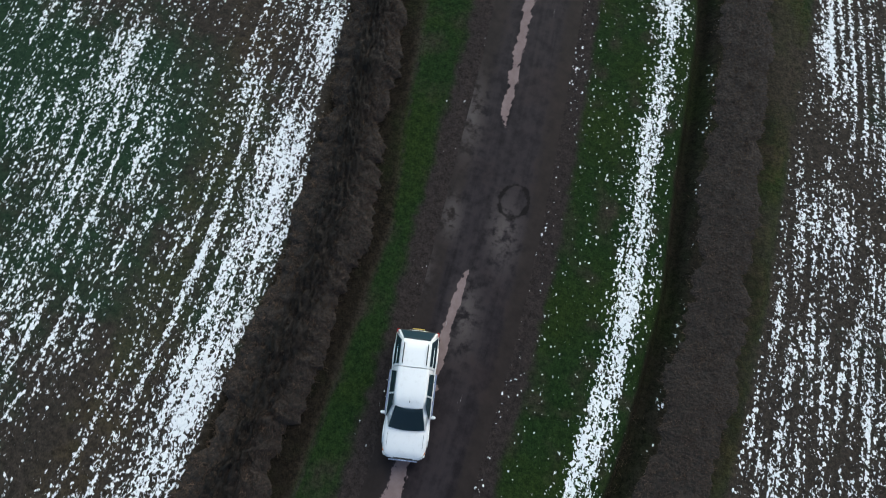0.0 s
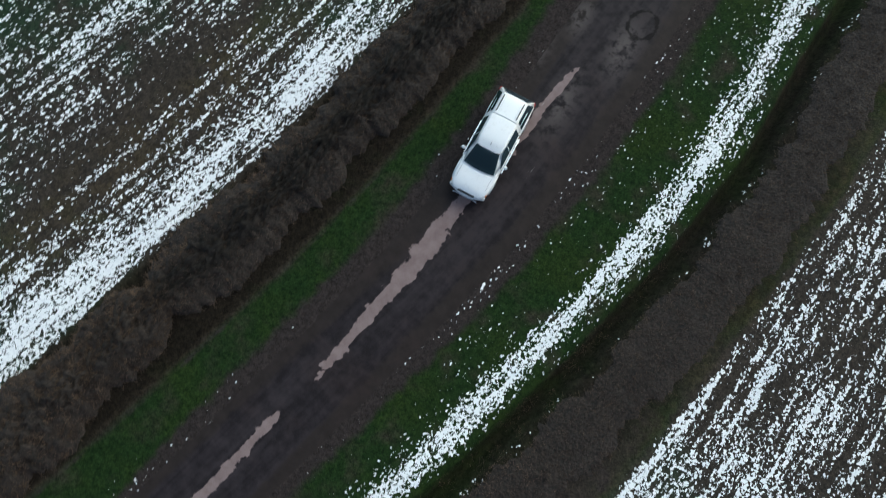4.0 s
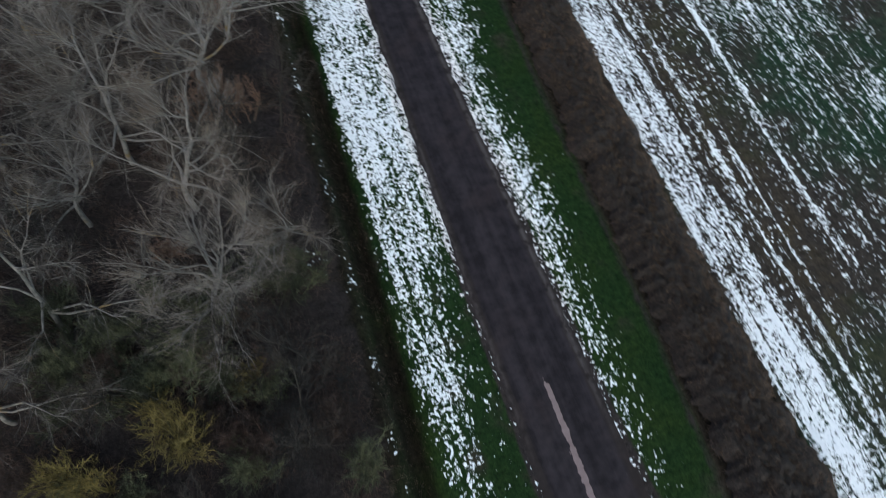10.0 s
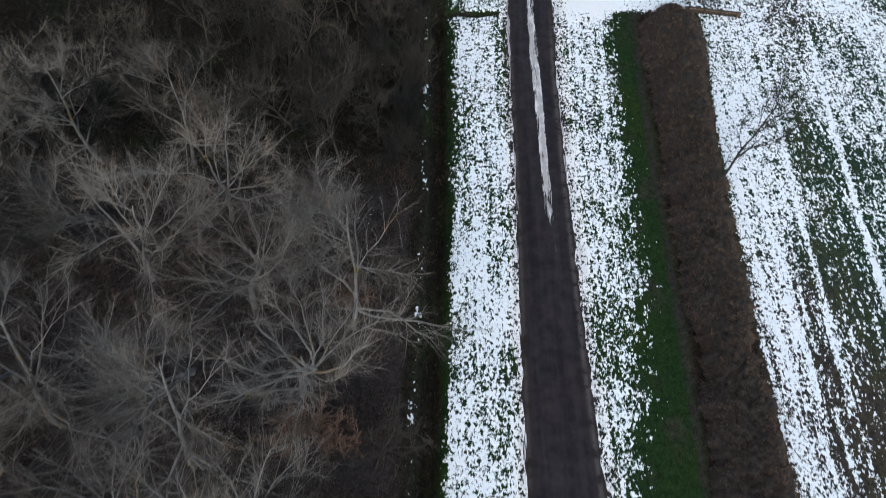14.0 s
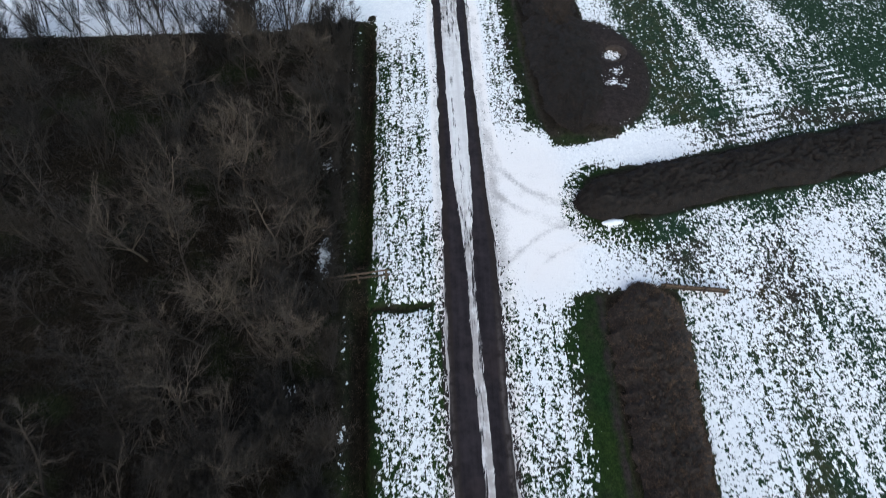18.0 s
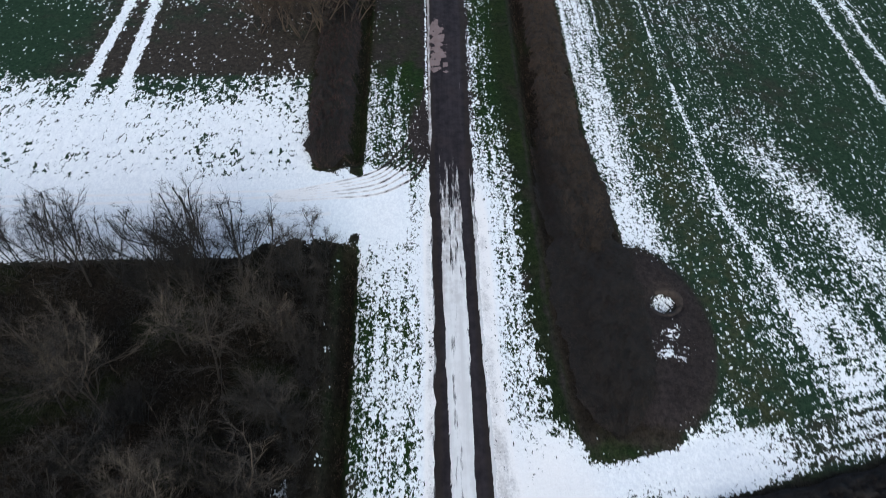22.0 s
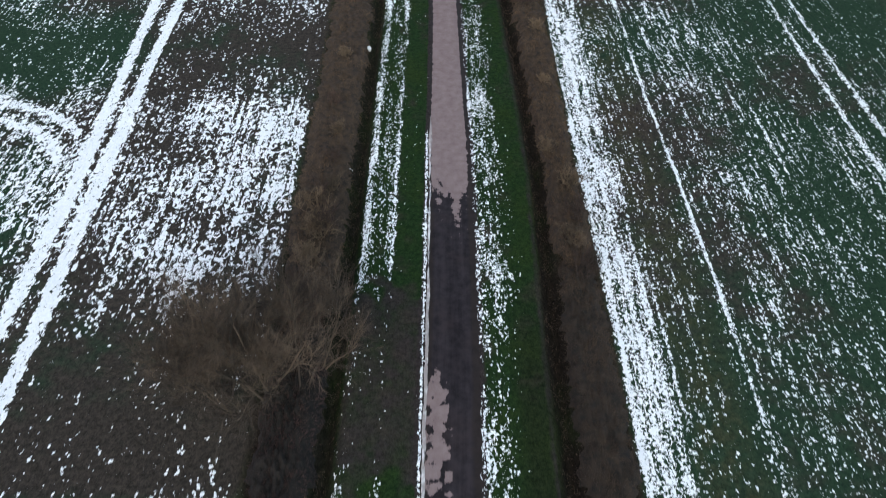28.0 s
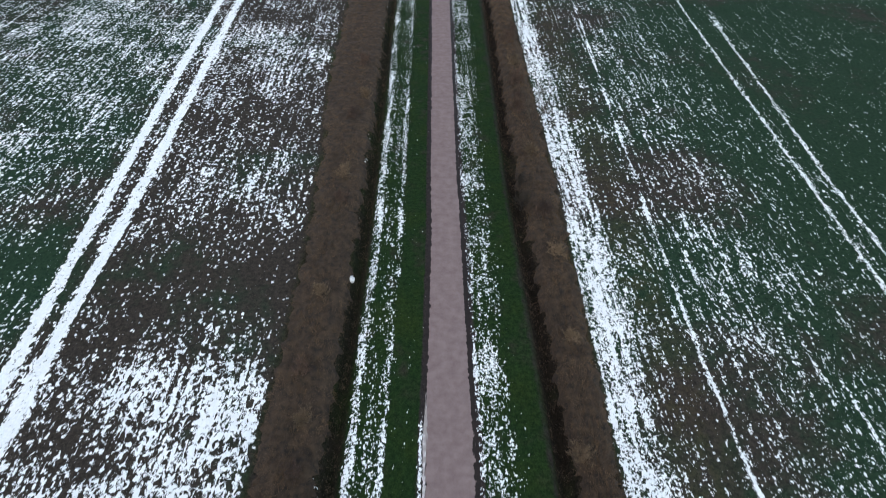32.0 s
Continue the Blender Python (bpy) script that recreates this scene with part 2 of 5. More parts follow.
def road_material():
    m, tree, out = nodes_of("worn_asphalt")
    g = Graph(tree)
    rows = g.node("ShaderNodeUVMap").outputs["UV"]
    place = tree.nodes.new("ShaderNodeNewGeometry").outputs["Position"]
    grain = g.noise(place, 34.0, 2.0, 0.7)
    mid = g.noise(place, 1.6, 5.0, 0.65)
    wide = g.noise(place, 0.28, 3.0, 0.6)
    long = g.noise(g.stretch(rows, 1.7, 0.07, 1.0), 1.0, 4.0, 0.62)
    tar = g.mix(g.step(g.math("ADD", g.math("MULTIPLY", mid, 0.5), g.math("MULTIPLY", long, 0.5)), 0.36, 0.64), (0.0156, 0.0129, 0.0146), (0.0369, 0.0306, 0.0338))
    tar = g.mix(g.math("MULTIPLY", g.step(grain, 0.5, 0.8), 0.35), tar, (0.046, 0.039, 0.040))
    mud = g.mix(mid, (0.0137, 0.0109, 0.0107), (0.0403, 0.0319, 0.0296))
    base = g.mix(g.step(g.math("ADD", g.attr("mud"), g.math("MULTIPLY", g.math("SUBTRACT", g.math("ADD", mid, long), 1.0), 0.9)), 0.3, 0.8), tar, mud)
    reddish = g.math("MULTIPLY", g.step(g.math("ADD", wide, g.math("MULTIPLY", mid, 0.4)), 0.68, 0.92), 0.4)
    base = g.mix(reddish, base, (0.038, 0.027, 0.0255))
    base = g.mix(g.math("MULTIPLY", g.attr("dust"), g.step(mid, 0.36, 0.56)), base, (0.090, 0.076, 0.074))
    axes = tree.nodes.new("ShaderNodeSeparateXYZ")
    g.link(place, axes.inputs[0])
    dx, dy = g.math("SUBTRACT", axes.outputs["X"], RING[0]), g.math("MULTIPLY", g.math("SUBTRACT", axes.outputs["Y"], RING[1]), 0.8)
    away = g.math("ABSOLUTE", g.math("SUBTRACT", g.math("SQRT", g.math("ADD", g.math("MULTIPLY", dx, dx), g.math("MULTIPLY", dy, dy))), 0.72))
    base = g.mix(g.math("MULTIPLY", g.math("SUBTRACT", 1.0, g.step(g.math("ADD", away, g.math("MULTIPLY", g.math("SUBTRACT", mid, 0.5), 0.5)), 0.03, 0.13)), 0.75), base, (0.007, 0.0058, 0.006))
    pale = g.mix(g.step(g.math("ADD", mid, g.math("MULTIPLY", grain, 0.5)), 0.5, 1.0), (0.180, 0.130, 0.126), (0.240, 0.180, 0.176))
    dry = g.step(g.math("ADD", g.attr("dry"), g.math("ADD", g.math("MULTIPLY", g.math("SUBTRACT", mid, 0.5), 1.5), g.math("MULTIPLY", g.math("SUBTRACT", long, 0.5), 1.1))), 0.44, 0.56)
    base = g.mix(dry, base, pale)
    fleck = g.noise(g.stretch(rows, 1.3, 0.16, 1.0), 3.6, 4.0, 0.62)
    cover = g.math("ADD", g.attr("snow"), g.math("ADD", g.math("MULTIPLY", g.math("SUBTRACT", fleck, 0.5), 1.4), g.math("MULTIPLY", g.math("SUBTRACT", long, 0.5), 1.2)))
    snow = g.step(cover, 0.40, 0.62)
    white = g.mix(mid, (0.66, 0.635, 0.63), (0.86, 0.85, 0.85))
    white = g.mix(g.math("MULTIPLY", g.attr("slush"), g.step(g.math("ADD", mid, long), 0.8, 1.15)), white, (0.26, 0.215, 0.20))
    g.link(g.mix(snow, base, white), out.inputs["Base Color"])
    wet = g.math("SUBTRACT", 0.70, g.math("MULTIPLY", mid, 0.3))
    g.link(g.math("ADD", wet, g.math("MULTIPLY", g.math("MAXIMUM", snow, dry), 0.35)), out.inputs["Roughness"])
    out.inputs["Specular IOR Level"].default_value = 0.05
    g.bump(g.math("ADD", g.math("MULTIPLY", grain, 0.15), g.math("MULTIPLY", snow, 0.6)), 0.6, 0.03, out.inputs["Normal"])
    return m


def plain(name, dark, light, scale=6.0, rough=0.85, metal=0.0, bump=0.02, per_object=0.0):
    """A mottled material between two colours."""
    m, tree, out = nodes_of(name)
    g = Graph(tree)
    place = tree.nodes.new("ShaderNodeNewGeometry").outputs["Position"]
    mottle = g.noise(place, scale, 4.0, 0.6)
    if per_object:
        mottle = g.math("ADD", mottle, g.math("MULTIPLY", g.math("SUBTRACT", tree.nodes.new("ShaderNodeObjectInfo").outputs["Random"], 0.5), per_object))
    g.link(g.mix(g.step(mottle, 0.25, 0.75), dark, light), out.inputs["Base Color"])
    out.inputs["Roughness"].default_value, out.inputs["Metallic"].default_value = rough, metal
    if bump:
        g.bump(mottle, 0.7, bump, out.inputs["Normal"])
    return m


GROUND = ground_material()
ROAD = road_material()


# ---- ground and lane ----
def sheet(name, xs, ys, height, fields, material, uv):
    """A grid of quads over xs and ys (2D arrays) with attributes from fields."""
    n, m = xs.shape
    z = height(xs, ys)
    verts = np.stack([xs, ys, z], -1).reshape(-1, 3)
    idx = np.arange(n * m).reshape(n, m)
    quads = np.stack([idx[:-1, :-1], idx[:-1, 1:], idx[1:, 1:], idx[1:, :-1]], -1).reshape(-1, 4)
    me = bpy.data.meshes.new(name)
    me.vertices.add(len(verts))
    me.vertices.foreach_set("co", verts.ravel())
    me.loops.add(quads.size)
    me.loops.foreach_set("vertex_index", quads.ravel())
    me.polygons.add(len(quads))
    me.polygons.foreach_set("loop_start", np.arange(len(quads)) * 4)
    me.polygons.foreach_set("use_smooth", np.ones(len(quads), bool))
    for key, value in fields(xs, ys).items():
        me.attributes.new(key, "FLOAT", "POINT").data.foreach_set("value", np.clip(value, -1, 2).ravel().astype(np.float32))
    u, v = uv(xs, ys)
    layer = me.uv_layers.new(name="rows")
    layer.data.foreach_set("uv", np.stack([u, v], -1).reshape(-1, 2)[quads.ravel()].ravel().astype(np.float32))
    me.update(calc_edges=True)
    me.materials.append(material)
    return tagged(new(name, me), kind="structure")


def centre(y):
    return (road_left(y) + road_right(y)) / 2


def row_uv(x, y):
    return x - centre(y), y + 0 * x


# beyond-the-junction plan: the woodland, the two tracks and the pond mound
def woodland(x, y):
    return band(y, -97.5 + 0.5 * np.clip(-9 - x, 0, 14), -21.4 + 1.9 * smooth(-12.0, -9.5, x), 0.4) * smooth(-0.2, 0.8, ditch_left(y) - 1.7 - x)


def cross_line(x):
    """Centre of the hedge that runs off to the right of the lane."""
    return -38.3 + 0.2 * (x - 7)


def mound(x, y):
    return 1 - smooth(0.75, 1.1, np.hypot((x - 10.2) / 3.6, (y + 26.8) / 5.8))


def ground_height(x, y):
    d = x - ditch_left(y)
    z = -1.0 * np.exp(-((d + 0.5) / 0.5) ** 2) * (1 - band(y, -21.4, -13.6, 0.8)) * (1 - band(y, -44.6, -42, 0.5))
    r = x - hedge_inner(y)
    z = z - 0.95 * np.exp(-((r - 0.55) / 0.45) ** 2) * smooth(-22, -15, y)
    z = z + 0.35 * mound(x, y) - 0.5 * np.exp(-(np.hypot(x - 11.5, y + 25.0) / 0.9) ** 4)
    z = z - 0.25 * np.exp(-((y + 44.85 + 0.06 * np.sin(3 * x)) / 0.2) ** 2) * band(x, -5.3, -2.3, 0.3)
    z = z + 0.04 * lumps(x, y, 7, 3) * smooth(0, 2, np.abs(x - centre(y)) - 2.2)
    inside = band(x, road_left(y) - 0.1, road_right(y) + 0.1, 0.15)
    return z * (1 - inside) - 0.02 * inside - 0.0


def trail(x, y, pts):
    """Distance to a smooth line through a few points."""
    ctrl = [Vector((*p, 0)) for p in pts]
    line = []
    for i in range(len(ctrl) - 1):
        p0, p1, p2, p3 = ctrl[max(i - 1, 0)], ctrl[i], ctrl[i + 1], ctrl[min(i + 2, len(ctrl) - 1)]
        for k in range(5):
            t = k / 5
            line.append(0.5 * (2 * p1 + (p2 - p0) * t + (2 * p0 - 5 * p1 + 4 * p2 - p3) * t * t + (3 * p1 - p0 - 3 * p2 + p3) * t ** 3))
    line.append(ctrl[-1])
    best = np.full(np.shape(x), 99.0)
    for a, b in zip(line, line[1:]):
        d = b - a
        f = np.clip(((x - a.x) * d.x + (y - a.y) * d.y) / max(d.length_squared, 1e-6), 0, 1)
        best = np.minimum(best, np.hypot(x - a.x - f * d.x, y - a.y - f * d.y))
    return best


WOOD_SNOW = [(-8.4, -43.0), (-7.8, -34.6), (-9.0, -49.5), (-7.6, -40.6), (-9.4, -60.8), (-8.6, -78.6), (-8.3, -81.5), (-7.7, -41.6), (-7.0, -42.8), (-6.1, -45.1), (-6.1, -48.2)]
TRAILS = [(((-36, -17.3), (-24, -17.0), (-13.3, -16.8), (-8.0, -16.4)), 0.11, 0.62), (((-36, -18.8), (-24, -18.4), (-15, -18.3), (-7.0, -18.1)), 0.11, 0.58), (((-30, -16.2), (-18, -16.3), (-9.0, -16.1)), 0.10, 0.55)]
for f, w, deep in ((0, .085, .95), (.2, .07, .85), (.38, .07, .8), (.58, .085, .95), (.78, .07, .85), (1.0, .085, .95)):
    TRAILS.append((tuple((a + (c - a) * f, b + (d - b) * f) for a, b, c, d in ((-1.1, -6.4, -1.0, -12.8), (-1.7, -10.2, -1.5, -14.6), (-2.9, -12.9, -2.7, -15.8), (-4.9, -14.9, -4.9, -16.7), (-10.5, -16.4, -10.5, -17.0))), w, deep))


def ground_fields(x, y):
    left, right, inner, field, ditch, fieldl = (f(y) for f in (road_left, road_right, hedge_inner, field_right, ditch_left, field_left))
    big, broad = lumps(x, y, 9, 11), lumps(x, y, 28, 12)
    u = x - centre(y)
    zero = 0 * x + 0 * y
    # how snowy the stretch is: bare at the bend, white round the junction, thin further on
    white = np.interp(y, (-200, -120, -104, -92, -80, -60, -45, -20, -12, 0, 20, 40, 120), (0.12, 0.16, 0.24, 0.42, 0.53, 0.57, 0.57, 0.58, 0.48, 0.46, 0.46, 0.44, 0.42))
    snow = zero + 0.1
    green = zero + 0.5
    straw, litter, rowed, mud = zero.copy(), zero.copy(), zero.copy(), zero.copy()
    north_field = smooth(-14, 2, y)
    crop = np.maximum(smooth(-0.3, 0.3, x - field), smooth(-0.3, 0.3, fieldl - x))
    coarse = 0.12 + 0.22 * smooth(-95, -70, y) + zero

    def lay(mask, **values):
        nonlocal snow, green, straw, litter, rowed, mud, coarse
        snow = snow * (1 - mask) + values.get("snow", 0.1) * mask
        green = green * (1 - mask) + values.get("green", 0.5) * mask
        straw = straw * (1 - mask) + values.get("straw", 0.0) * mask
        litter = litter * (1 - mask) + values.get("litter", 0.0) * mask
        rowed = rowed * (1 - mask) + values.get("rowed", 0.0) * mask
        mud = mud * (1 - mask) + values.get("mud", 0.0) * mask
        coarse = coarse * (1 - mask) + values.get("coarse", coarse) * mask

    # right field: a white strip beside the hedge, then thin rows
    d = x - field
    across = np.interp(d, (0, 1.2, 2.2, 2.8, 3.6, 5.5, 6.2, 8, 9.5, 12.5, 15, 20, 40), (0.48, 0.56, 0.50, 0.38, 0.30, 0.25, 0.27, 0.31, 0.33, 0.32, 0.29, 0.27, 0.26))
    more = np.interp(y, (-200, -140, -125, -95, -80, -60, -46, -40, -34, -28, -14, -5, 12, 30, 60, 120), (-0.08, -0.04, 0.02, 0.02, 0.0, 0.11, 0.25, 0.20, 0.12, 0.08, 0.04, 0.01, 0.03, 0.05, 0.03, 0.0))
    seam = np.interp(y, (-31, -24, -18.7, -12, -1, 14, 28, 44, 67, 110), (19.3, 18.4, 16.9, 16.7, 16.46, 16.6, 16.5, 16.9, 17.7, 19.5))
    line = (0.75 + 0.3 * big) * np.exp(-((x - seam) / (0.15 + 0.2 * (1 - smooth(-22, -10, y)))) ** 2) * (0.45 * smooth(-30, -25, y) + 0.55 * smooth(-18, -12, y)) + 0.7 * np.exp(-((d - 3.7) / 0.16) ** 2) * (1 - smooth(-60, -40, y)) + 0.5 * np.exp(-((d - 4.7) / 0.14) ** 2) * (1 - smooth(-90, -70, y)) + 0.8 * np.exp(-((d - 6.9) / 0.15) ** 2) * band(y, -95, -50, 8)
    lay(smooth(-0.3, 0.3, d), snow=np.minimum(across + more - 0.12 * smooth(14, 26, d) * smooth(25, 45, y), 0.58 + 0.06 * smooth(-12, 0, y)) + 0.42 * line + 0.05 * big + 0.03 * broad + 0.03 * band(d, 8, 17, 1.5) * (1 - smooth(-104, -94, y)), green=0.33 + 0.42 * smooth(-75, -48, y) - 0.22 * smooth(-4, 6, y) + 0.38 * smooth(5, 24, d) + 0.3 * broad, straw=0.35 * band(d, 3, 6, 0.8), rowed=0.95 - 0.6 * band(y, -62, -4, 8), coarse=0.15 + 0.22 * smooth(-80, -55, y) - 0.05 * north_field + 0.4 * smooth(15, 60, y))
    # left field
    d = fieldl - x
    far = np.interp(y + 1.1 * lumps(x, 0.15 * y, 3.4, 71) + 0.6 * lumps(x, 0.2 * y, 1.1, 72), (-200, -130, -105, -60, -14, -7, -4.5, 2, 8, 13, 26, 31, 36, 40, 46, 52, 70, 120), (0.36, 0.36, 0.40, 0.4, 0.72, 0.60, 0.22, 0.15, 0.36, 0.44, 0.48, 0.24, 0.15, 0.32, 0.36, 0.33, 0.38, 0.36))
    lay(smooth(-0.3, 0.3, d), snow=far + 0.03 + 0.06 * big + 0.04 * broad, green=0.15 + 0.6 * smooth(13, 20, d) + 0.3 * broad, rowed=0.7 + 0.35 * (1 - smooth(-100, -90, y)), coarse=0.15 + 0.75 * north_field)
    # verge, grass strip and hedge bottom on the right
    r = (x - right) / np.maximum(inner - right, 1)
    bend = 1 - smooth(-108, -90, y)
    edge_mud = 1.0 * np.exp(-(np.maximum(x - right, 0) / (0.3 + 0.7 * bend)) ** 2)
    # outer grass strip is darkened between y -44 and 6
    lay(band(x, right - 0.8, inner, 0.2), snow=white - 0.04 - 0.60 * smooth(0.18 + 0.34 * (band(y, -68, -44, 6) + 1.15 * band(y, -36, -9, 4)) + 0.16 * smooth(-2, 10, y), 0.95, r + 0.07 * lumps(x, y, 1.3, 78)) * (1 - band(y, -43, -32, 1.0)) + 0.06 * big - 0.12 * bend + 0.3 * (1 - smooth(0.12, 0.4, r)) * band(y, -37, -16, 3), green=0.84 - 0.06 * bend + 0.20 * lumps(x, y, 3.0, 73), mud=edge_mud + 0.75 * smooth(0.80, 1.0, r), litter=0.45 * smooth(0.35, 0.7, r) * band(y, -44, 6, 5), rowed=0.5 + zero)
    lay(band(x, inner, field, 0.3) * (1 - band(y, -44.6, -32.4, 0.8)), snow=zero - 0.1, straw=0.25 + 0.4 * smooth(-10, 20, y), green=zero + 0.1, litter=1 - 0.5 * smooth(-5, 25, y))
    # field ditch: depth shade painted as a near-black floor
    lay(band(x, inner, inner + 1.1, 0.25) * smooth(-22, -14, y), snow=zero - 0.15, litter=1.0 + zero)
    # verge, ditch and bank on the left
    v = (left - x) / np.maximum(left - ditch, 1)
    north = smooth(-12, -4, y)
    lines = 0.16 * np.exp(-((v - 0.50) / 0.06) ** 2) + 0.20 * np.exp(-((v - 0.90) / 0.08) ** 2) - 0.13 - 0.25 * (1 - smooth(0.36, 0.5, v))
    edge_mud = 1.0 * np.exp(-(np.maximum(left - x, 0) / (0.25 + 0.6 * bend)) ** 2)
    lay(band(x, ditch, left + 0.8, 0.2), snow=white + 0.06 * big + bend * (0.38 * np.exp(-((v - 0.74) / 0.15) ** 2) + 0.02) + north * lines - 0.12 * band(y, -56, -24, 3) * (0.5 + 0.5 * np.cos(6.283 * v)) + 0.3 * (1 - smooth(0.08, 0.26, v)) * band(y, -40, -15, 3) - 0.3 * smooth(0.80, 1.0, v) * band(y, -98, -46, 4) - 0.22 * (1 - smooth(0.3, 0.55, v)) * band(y, -112, -84, 4), green=0.84 - 0.06 * bend + 0.20 * lumps(x, y, 3.0, 74), mud=edge_mud, rowed=0.6 + zero)
    # hazel shade and fallen leaves put into the verge colour: less snow, browner
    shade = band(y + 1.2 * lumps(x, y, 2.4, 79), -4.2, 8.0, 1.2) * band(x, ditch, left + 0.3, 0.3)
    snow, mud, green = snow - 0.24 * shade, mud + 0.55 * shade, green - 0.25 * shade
    lay(np.exp(-((x - left + 0.12) / 0.16) ** 2) * band(y, -13, 24, 1.5), snow=zero + 0.62, mud=zero + 0.7)
    # roadside ditch: floor colour darkened to carry the shade of the hollow
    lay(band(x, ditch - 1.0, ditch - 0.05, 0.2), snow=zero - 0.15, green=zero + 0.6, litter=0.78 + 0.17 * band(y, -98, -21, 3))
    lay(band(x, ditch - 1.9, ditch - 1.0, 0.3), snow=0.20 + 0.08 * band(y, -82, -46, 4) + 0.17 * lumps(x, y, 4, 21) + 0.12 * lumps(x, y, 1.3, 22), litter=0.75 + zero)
    lay(band(x, fieldl, ditch - 1.5, 0.4) * (1 - band(y, -19.8, -14.4, 0.5)), snow=zero - 0.08, straw=0.38 + 0.3 * big, green=0.55 + 0.3 * big, litter=0.75 * smooth(-5.6, -3.6, x - ditch + 0.5 * big) + 0.3 * smooth(-100, -94, y), mud=0.35 + 0.2 * broad)
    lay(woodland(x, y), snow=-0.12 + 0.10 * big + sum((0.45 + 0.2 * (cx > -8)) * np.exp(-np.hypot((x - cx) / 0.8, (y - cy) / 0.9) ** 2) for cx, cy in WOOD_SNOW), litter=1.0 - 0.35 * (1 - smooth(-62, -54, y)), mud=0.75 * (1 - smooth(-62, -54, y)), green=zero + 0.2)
    # the junction, its tracks and the pond mound
    lay(band(y, -44.4, -40.2 + 0.2 * np.clip(x - 7, 0, 60), 0.4) * smooth(3, 5, x) * (1 - smooth(16, 34, x)), snow=0.76 - 0.2 * smooth(5.0, 9.5, x) + 0.1 * big)
    lay(band(y, cross_line(x) + 2.2, cross_line(x) + 4.6, 0.5) * smooth(4, 6, x), snow=0.92 + 0.10 * big - 0.48 * smooth(9, 20, x), rowed=0.3 + zero)
    lay(np.exp(-(np.hypot((x - 4.3) / 2.6, (y + 38.6) / 6.5) ** 4)), snow=1.15 + zero)
    lay(band((y - cross_line(x)) / np.sqrt(np.clip((x - 6.2) / 2.6, 0.02, 1)), -2.1, 1.9, 0.3) * smooth(6.2, 6.9, x), snow=zero - 0.15, litter=0.95 + zero)
    tip = np.hypot(np.maximum(8.6 - x, 0), y - cross_line(x))
    lay(band(tip, 1.2, 3.2, 0.5) * (1 - smooth(7.6, 10.0, x)), snow=0.46 + 0.1 * big, green=zero + 0.9)
    lay(band(y - cross_line(x), -4.0, -2.0, 0.4) * smooth(7.5, 9.5, x), snow=0.46 + 0.10 * big, green=zero + 0.9)
    lay(np.exp(-(np.hypot((x - 8.5) / 1.0, (y + 39.7) / 0.35) ** 4)), snow=0.95 + 0.1 * big)
    lay(band(y - cross_line(x), -1.8, 1.8, 0.3) * smooth(7.0, 8.2, x), snow=zero - 0.15, litter=0.95 + zero)
    snow = snow + (0.17 + 0.08 * big) * np.exp(-(trail(x, y, ((18.4, -12.0), (20.9, -16.6), (23.7, -19.6), (26.0, -23.5))) / 1.5) ** 2)
    snow = snow + (0.07 + 0.05 * big) * np.cos((y - cross_line(x)) * 9.5) * band(y - cross_line(x), 2.2, 8.0, 1.0) * smooth(9, 13, x)
    for cx, cy, w, l in ((20.0, -25.9, 1.3, 0.9), (21.6, -28.2, 0.9, 1.6), (20.0, -29.8, 1.3, 0.6), (18.9, -27.4, 0.5, 1.3)):
        snow = snow + 0.24 * np.exp(-((x - cx + 0.3 * (y - cy)) / w) ** 2 - ((y - cy) / l) ** 2)
    lay(mound(x, y), snow=-0.05 + 0.1 * big, litter=0.35 + zero, mud=0.9 + zero, green=zero)
    lay(np.exp(-(np.hypot((x - 11.0) / 1.7, (y + 27.8) / 1.6) ** 4)), snow=0.40 + 0.20 * lumps(x, y, 1.2, 76), litter=zero + 0.4, mud=zero + 0.9, green=zero)
    lay(np.exp(-(np.hypot(x - 11.5, y + 25.0) / 0.72) ** 6), snow=zero + 0.62)
    lay(band(y + 0.5 * lumps(x, y, 2.2, 75), -20.2, -14.6, 0.6) * (1 - smooth(-1.6, -0.4, x - left + 0.4)), snow=1.05 + 0.08 * big)
    lay(band(y, -14.9, -4.6, 0.9) * (1 - smooth(-9.6, -8.6, x)), snow=0.72 + 0.10 * big + 0.10 * lumps(x, y, 3.0, 86) - 0.24 * smooth(-11, -4.6, y), rowed=0.3 + zero, coarse=zero + 0.95, green=zero + 0.7)
    # the drain across the verge
    lay(np.exp(-((y + 44.85 + 0.06 * np.sin(3 * x)) / 0.16) ** 2) * band(x, -5.3, -2.0, 0.2), snow=zero - 0.2, litter=zero + 0.9)
    # tractor lines with packed snow
    for ys, xs, half, deep in (((-14, 5, 16, 32, 48, 67, 110), (-25.3, -24.6, -24.9, -26.2, -27.4, -28.9, -32.0), 0.40, 0.95), ((-14, 5, 20, 32, 46, 67, 110), (-22.1, -22.6, -23.5, -24.3, -24.9, -26.3, -29.3), 0.40, 0.95),
                               ((-14, 26, 38, 53, 67, 110), (31.2, 31.3, 31.6, 32.2, 32.7, 34.4), 0.17, 0.70), ((-14, 31, 47, 67, 110), (33.3, 33.5, 33.9, 35.3, 38.0), 0.17, 0.70)):
        off = x - np.interp(y, ys, xs) + 0.10 * lumps(x, y, 1.4, 77)
        lay(band(off, -half, half, 0.2) * smooth(-15, -12, y), snow=deep - 0.35 * (half > 0.3) * np.exp(-(off / 0.09) ** 2), coarse=zero + 0.3)
    # tyre marks of those who turned in at the field track
    worn = zero.copy()
